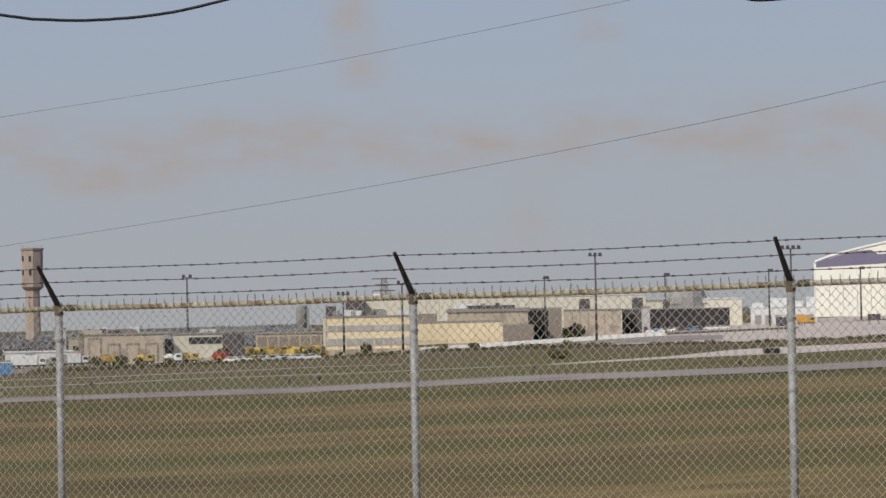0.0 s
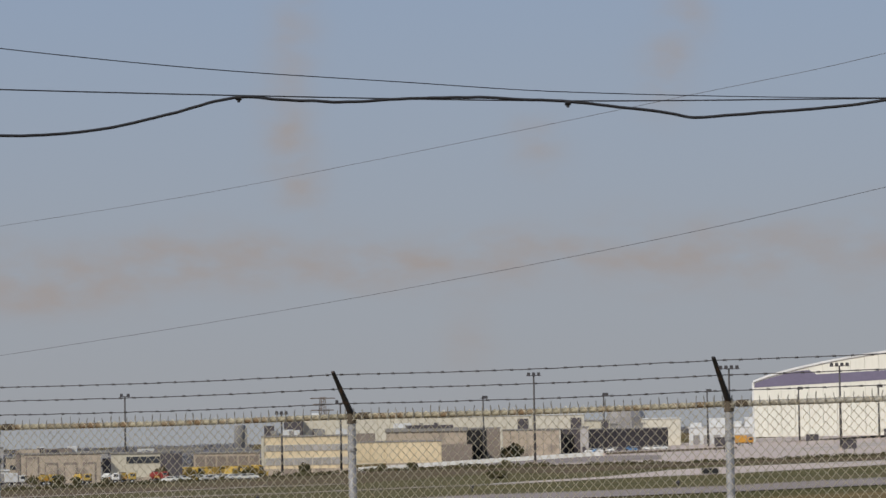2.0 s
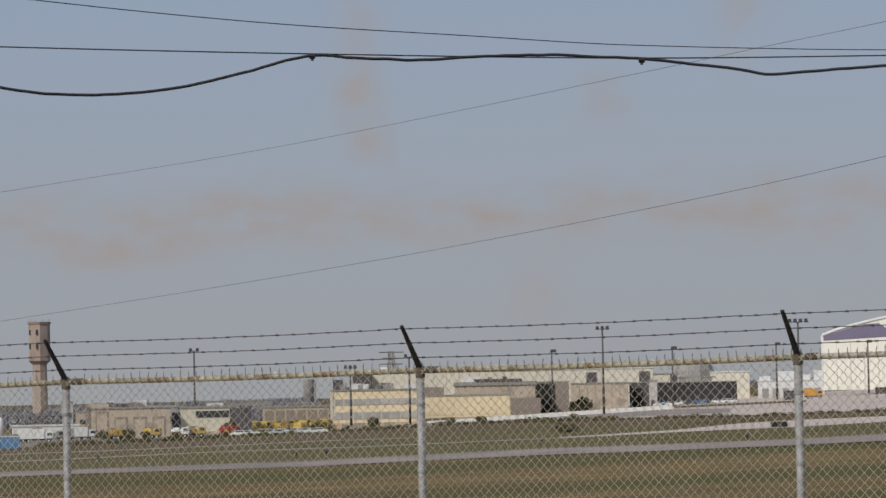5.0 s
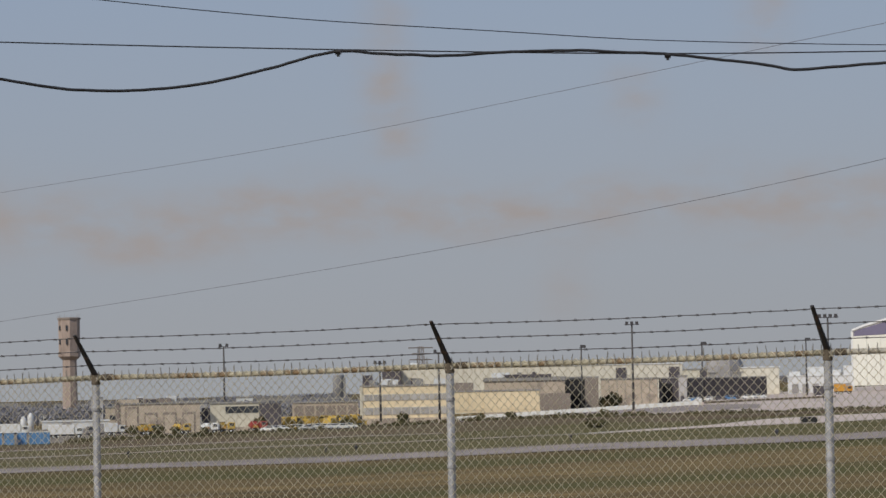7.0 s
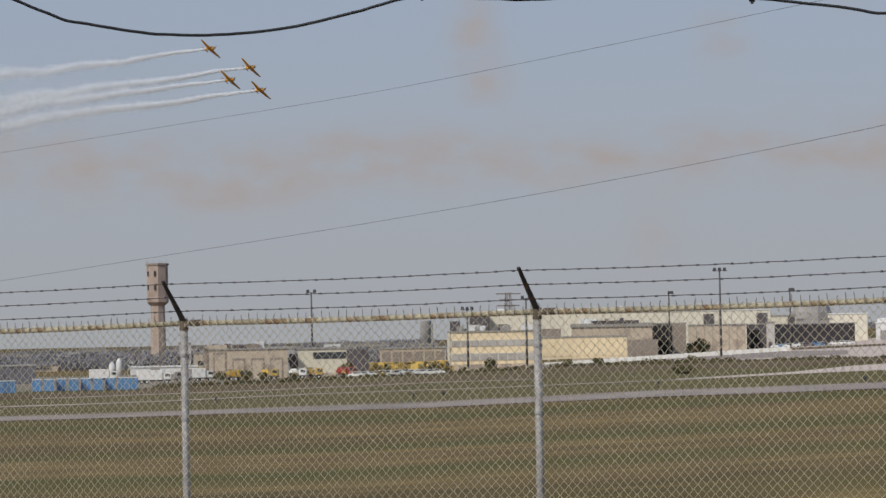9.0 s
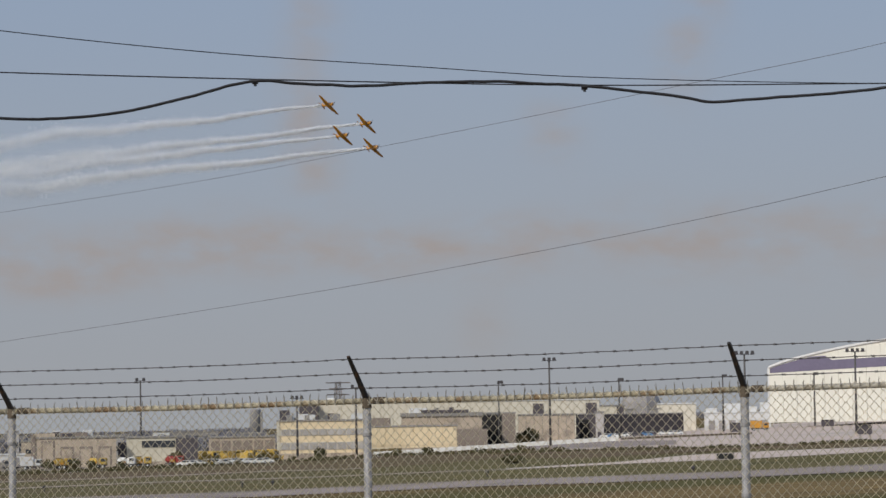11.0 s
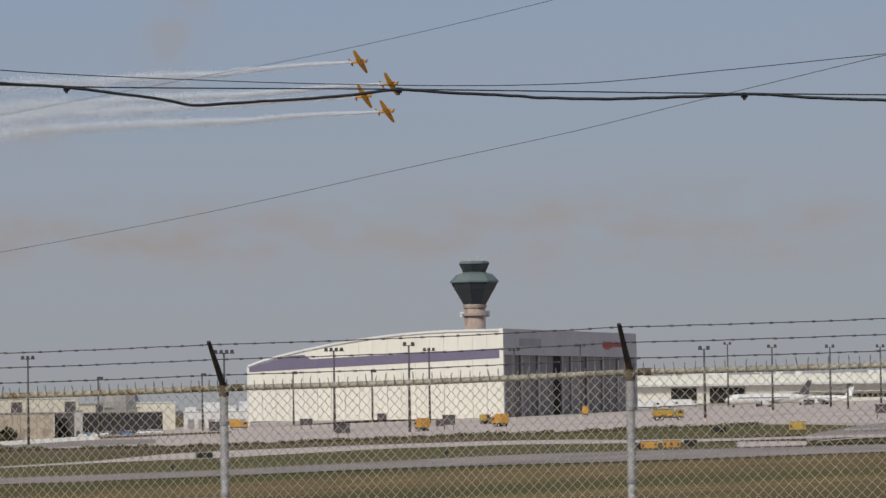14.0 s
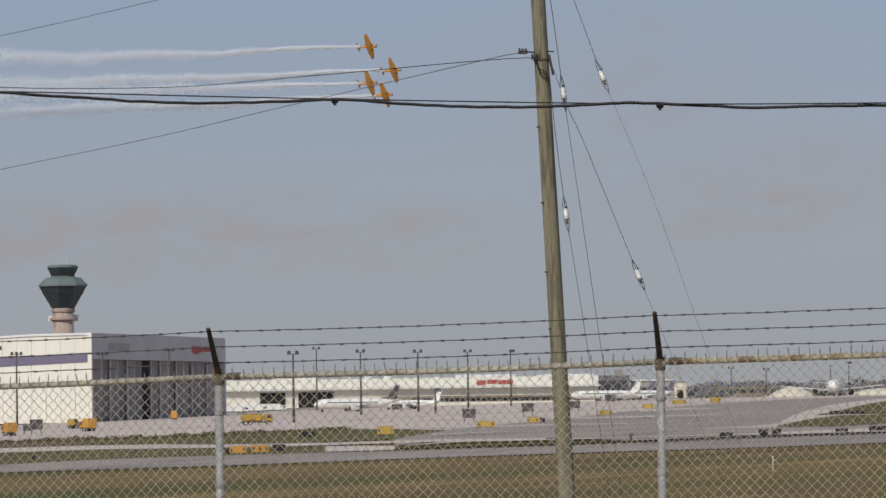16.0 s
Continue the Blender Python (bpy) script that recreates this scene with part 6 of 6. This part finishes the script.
def trainer(i):
    """A low-wing radial-engined trainer, nose towards +x, left wing towards +y."""
    t = thing("trainer_aeroplane", flight_pose(i, 0), "bright yellow low-wing propeller trainer banking in formation, trailing smoke", "aeroplane", "formation of four aeroplanes")
    prof = [(0.55, 2.55), (0.66, 2.35), (0.68, 1.6), (0.62, 1.5), (0.62, 0.4), (0.58, -1.2), (0.42, -3.2), (0.24, -4.9), (0.06, -5.6)]
    bm = bmesh.new()
    n = 14
    rings = [[bm.verts.new((s, r * math.cos(k * 2 * math.pi / n), 0.12 * (1 - r) + r * 1.12 * math.sin(k * 2 * math.pi / n))) for k in range(n)] for r, s in prof]
    for a, b in zip(rings, rings[1:]):
        for k in range(n):
            bm.faces.new((a[k], b[k], b[(k + 1) % n], a[(k + 1) % n]))
    bm.faces.new(rings[0][::-1])
    bm.faces.new(rings[-1])
    bmesh.ops.recalc_face_normals(bm, faces=bm.faces[:])
    body = part("fuselage", bm, "aircraft_yellow", t, smooth=True)
    part("engine_face", R((2.56, 0, 0), (2.62, 0, 0), 0.48, n=14), "shade_steel", body, "dark radial engine face")
    part("spinner", R((2.6, 0, 0), (2.95, 0, 0), 0.14, 0.04, n=8), "white_metal", body)
    part("propeller", B(2.84, 2.9, -0.09, 0.09, -1.35, 1.35), "shade_steel", t, "two-blade propeller")
    part("exhaust", R((2.0, -0.66, -0.1), (1.0, -0.80, -0.15), 0.09, n=6), "rust", t)
    # canopy
    bm = bmesh.new()
    rings = [[bm.verts.new((s, w * math.cos(a), 0.55 + h * math.sin(a))) for a in np.linspace(0, math.pi, 8)] for s, w, h in ((1.2, 0.25, 0.1), (0.7, 0.42, 0.62), (-0.8, 0.44, 0.68), (-2.0, 0.40, 0.55), (-2.9, 0.25, 0.1))]
    for a, b in zip(rings, rings[1:]):
        for k in range(7):
            bm.faces.new((a[k], a[k + 1], b[k + 1], b[k]))
    for rr in (rings[0], rings[-1]):
        bm.faces.new(rr)
    bmesh.ops.recalc_face_normals(bm, faces=bm.faces[:])
    canopy = part("canopy", bm, "window", t, "long glazed canopy")
    for s in (0.6, -0.1, -0.8, -1.5, -2.1):
        part("canopy_frame", B(s - 0.04, s + 0.04, -0.46, 0.46, 1.14, 1.25), "aircraft_yellow", canopy)

    def surface(name, rows, mat, label="", parent=t):
        """rows: span, leading edge, trailing edge, height, thickness."""
        bm = bmesh.new()
        rings = []
        for y, le, te, z, th in rows:
            c = le - te
            rings.append([bm.verts.new(p) for p in ((le, y, z), (le - 0.12 * c, y, z + th), (le - 0.4 * c, y, z + th * 1.15), (te, y, z), (le - 0.4 * c, y, z - th * 0.7), (le - 0.12 * c, y, z - th * 0.7))])
        for a, b in zip(rings, rings[1:]):
            for k in range(6):
                bm.faces.new((a[k], a[(k + 1) % 6], b[(k + 1) % 6], b[k]))
        bm.faces.new(rings[0])
        bm.faces.new(rings[-1])
        bmesh.ops.recalc_face_normals(bm, faces=bm.faces[:])
        return part(name, bm, mat, parent, label)
    for s, side in ((1, "left"), (-1, "right")):
        w = surface("wing", [(s * 0.3, 1.35, -1.50, -0.50, 0.20), (s * 1.4, 1.30, -1.45, -0.48, 0.18), (s * 4.2, 0.78, -1.18, -0.22, 0.13), (s * 5.7, 0.42, -0.98, -0.08, 0.09), (s * 6.2, 0.25, -0.90, -0.03, 0.05), (s * 6.4, -0.05, -0.70, -0.01, 0.02)], "aircraft_yellow")
        surface("aileron", [(s * 3.4, -0.82, -1.29, -0.285, 0.035), (s * 5.6, -0.62, -1.02, -0.085, 0.03)], "aircraft_yellow", "", w)
        part("wheel_well", R((0.75, s * 1.15, -0.70), (0.75, s * 1.15, -0.58), 0.34, n=12), "shade_steel", w, "dark wheel well")
        surface("tailplane", [(s * 0.1, -4.1, -5.25, 0.22, 0.06), (s * 1.5, -4.45, -5.3, 0.24, 0.05), (s * 2.1, -4.75, -5.25, 0.25, 0.02)], "aircraft_yellow")
    bm = bmesh.new()
    hexa(bm, [(-4.1, -0.08, 0.3), (-5.75, -0.08, 0.0), (-5.75, 0.08, 0.0), (-4.1, 0.08, 0.3), (-5.05, -0.03, 1.75), (-5.75, -0.03, 1.6), (-5.75, 0.03, 1.6), (-5.05, 0.03, 1.75)])
    bmesh.ops.recalc_face_normals(bm, faces=bm.faces[:])
    part("tail_fin", bm, "aircraft_yellow", t)
    return t


def smoke_trail(i):
    """Many small white puffs along a widening, wavering line, origin at the aeroplane, running along +x."""
    rng = np.random.default_rng(50 + i)
    n = 52000
    o = np.array([(1, 1, 1), (-1, -1, 1), (-1, 1, -1), (1, -1, -1)], float) * 0.62
    f = np.array([(0, 2, 1), (0, 1, 3), (0, 3, 2), (1, 2, 3)])
    grid = np.arange(0, 330, 0.5)
    wander = np.array([(4.5 * (g / 300) * noise.noise((g / 30.0, i * 5.1, 9)), 5.2 * (g / 300) ** 0.8 * noise.noise((g / 42.0, i * 1.3, 0)) + 0.5 * noise.noise((g / 11.0, i * 3.3, 5)) * min(1, g / 70), noise.noise((g / 9.0, i * 11.0, 3)) + 0.4 * noise.noise((g / 3.0, i * 2.0, 8))) for g in grid])
    s = 4.4 + 305 * rng.random(n) ** 1.35
    age = (s - 4.4) / 305
    half = (0.44 + 6.8 * age ** 1.05) * np.clip(1 + 0.35 * np.interp(s, grid, wander[:, 2]), 0.5, 1.6)
    c = rng.normal(size=(n, 3)) * (half * 0.42)[:, None]
    c[:, 0] += s
    c[:, 1] += np.interp(s, grid, wander[:, 0])
    c[:, 2] += np.interp(s, grid, wander[:, 1]) - 1.2 * age
    r = rng.uniform(0.11, 0.18, n)
    # each puff turned at random
    a = rng.normal(size=(n, 3))
    a /= np.linalg.norm(a, axis=1)[:, None]
    b = np.cross(a, rng.normal(size=(n, 3)))
    b /= np.linalg.norm(b, axis=1)[:, None]
    turned = np.einsum("kj,njm->nkm", o, np.stack([a, b, np.cross(a, b)], 1))
    verts = (c[:, None, :] + turned * r[:, None, None]).reshape(-1, 3).tolist()
    faces = (f[None] + 4 * np.arange(n)[:, None, None]).reshape(-1, 3).tolist()
    me = bpy.data.meshes.new("smoke_trail")
    me.from_pydata(verts, [], faces)
    me.materials.append(M["smoke"])
    ob = new("smoke_trail", me)
    ob.matrix_basis = trail_pose(i, 0)
    return tagged(ob, "white widening smoke trail behind a formation aeroplane", "smoke", "smoke trails", "stuff")


aeroplanes = [trainer(i) for i in range(4)]
trails = [smoke_trail(i) for i in range(4)]


SWAY = [  # seconds, degrees across and up, of the telephone cable in the wind
    (0.0, 0.0, 0.0), (0.5, 0.06, 0.0), (1.0, 0.04, 0.037), (1.5, 0.0, 0.0), (2.0, -0.03, 0.054), (2.5, 0.02, 0.006), (3.0, 0.05, -0.022), (3.5, 0.04, 0.045), (4.0, 0.03, -0.016),
    (4.5, 0.0, -0.016), (5.0, 0.06, -0.011), (7.5, -0.04, -0.014), (8.0, -0.08, -0.02), (8.2, -0.07, 0.016), (10.5, -0.04, 0.02), (11.0, -0.02, 0.065), (11.5, -0.06, -0.026),
    (12.0, -0.04, 0.02), (12.5, -0.02, 0.015), (13.0, 0.0, -0.045), (13.5, 0.0, 0.0), (14.5, -0.02, -0.004), (15.0, -0.03, 0.0), (15.5, -0.02, -0.06), (16.0, 0.0, 0.0)]


def motions():
    walk(swaying_cable, [(t, pose(0.733 * a, 0, 0.733 * b)) for t, a, b in SWAY])
    for i in range(4):
        walk(aeroplanes[i], [(t, flight_pose(i, t)) for t in FLIGHT_T])
        walk(trails[i], [(t, trail_pose(i, t)) for t in FLIGHT_T])


motions()
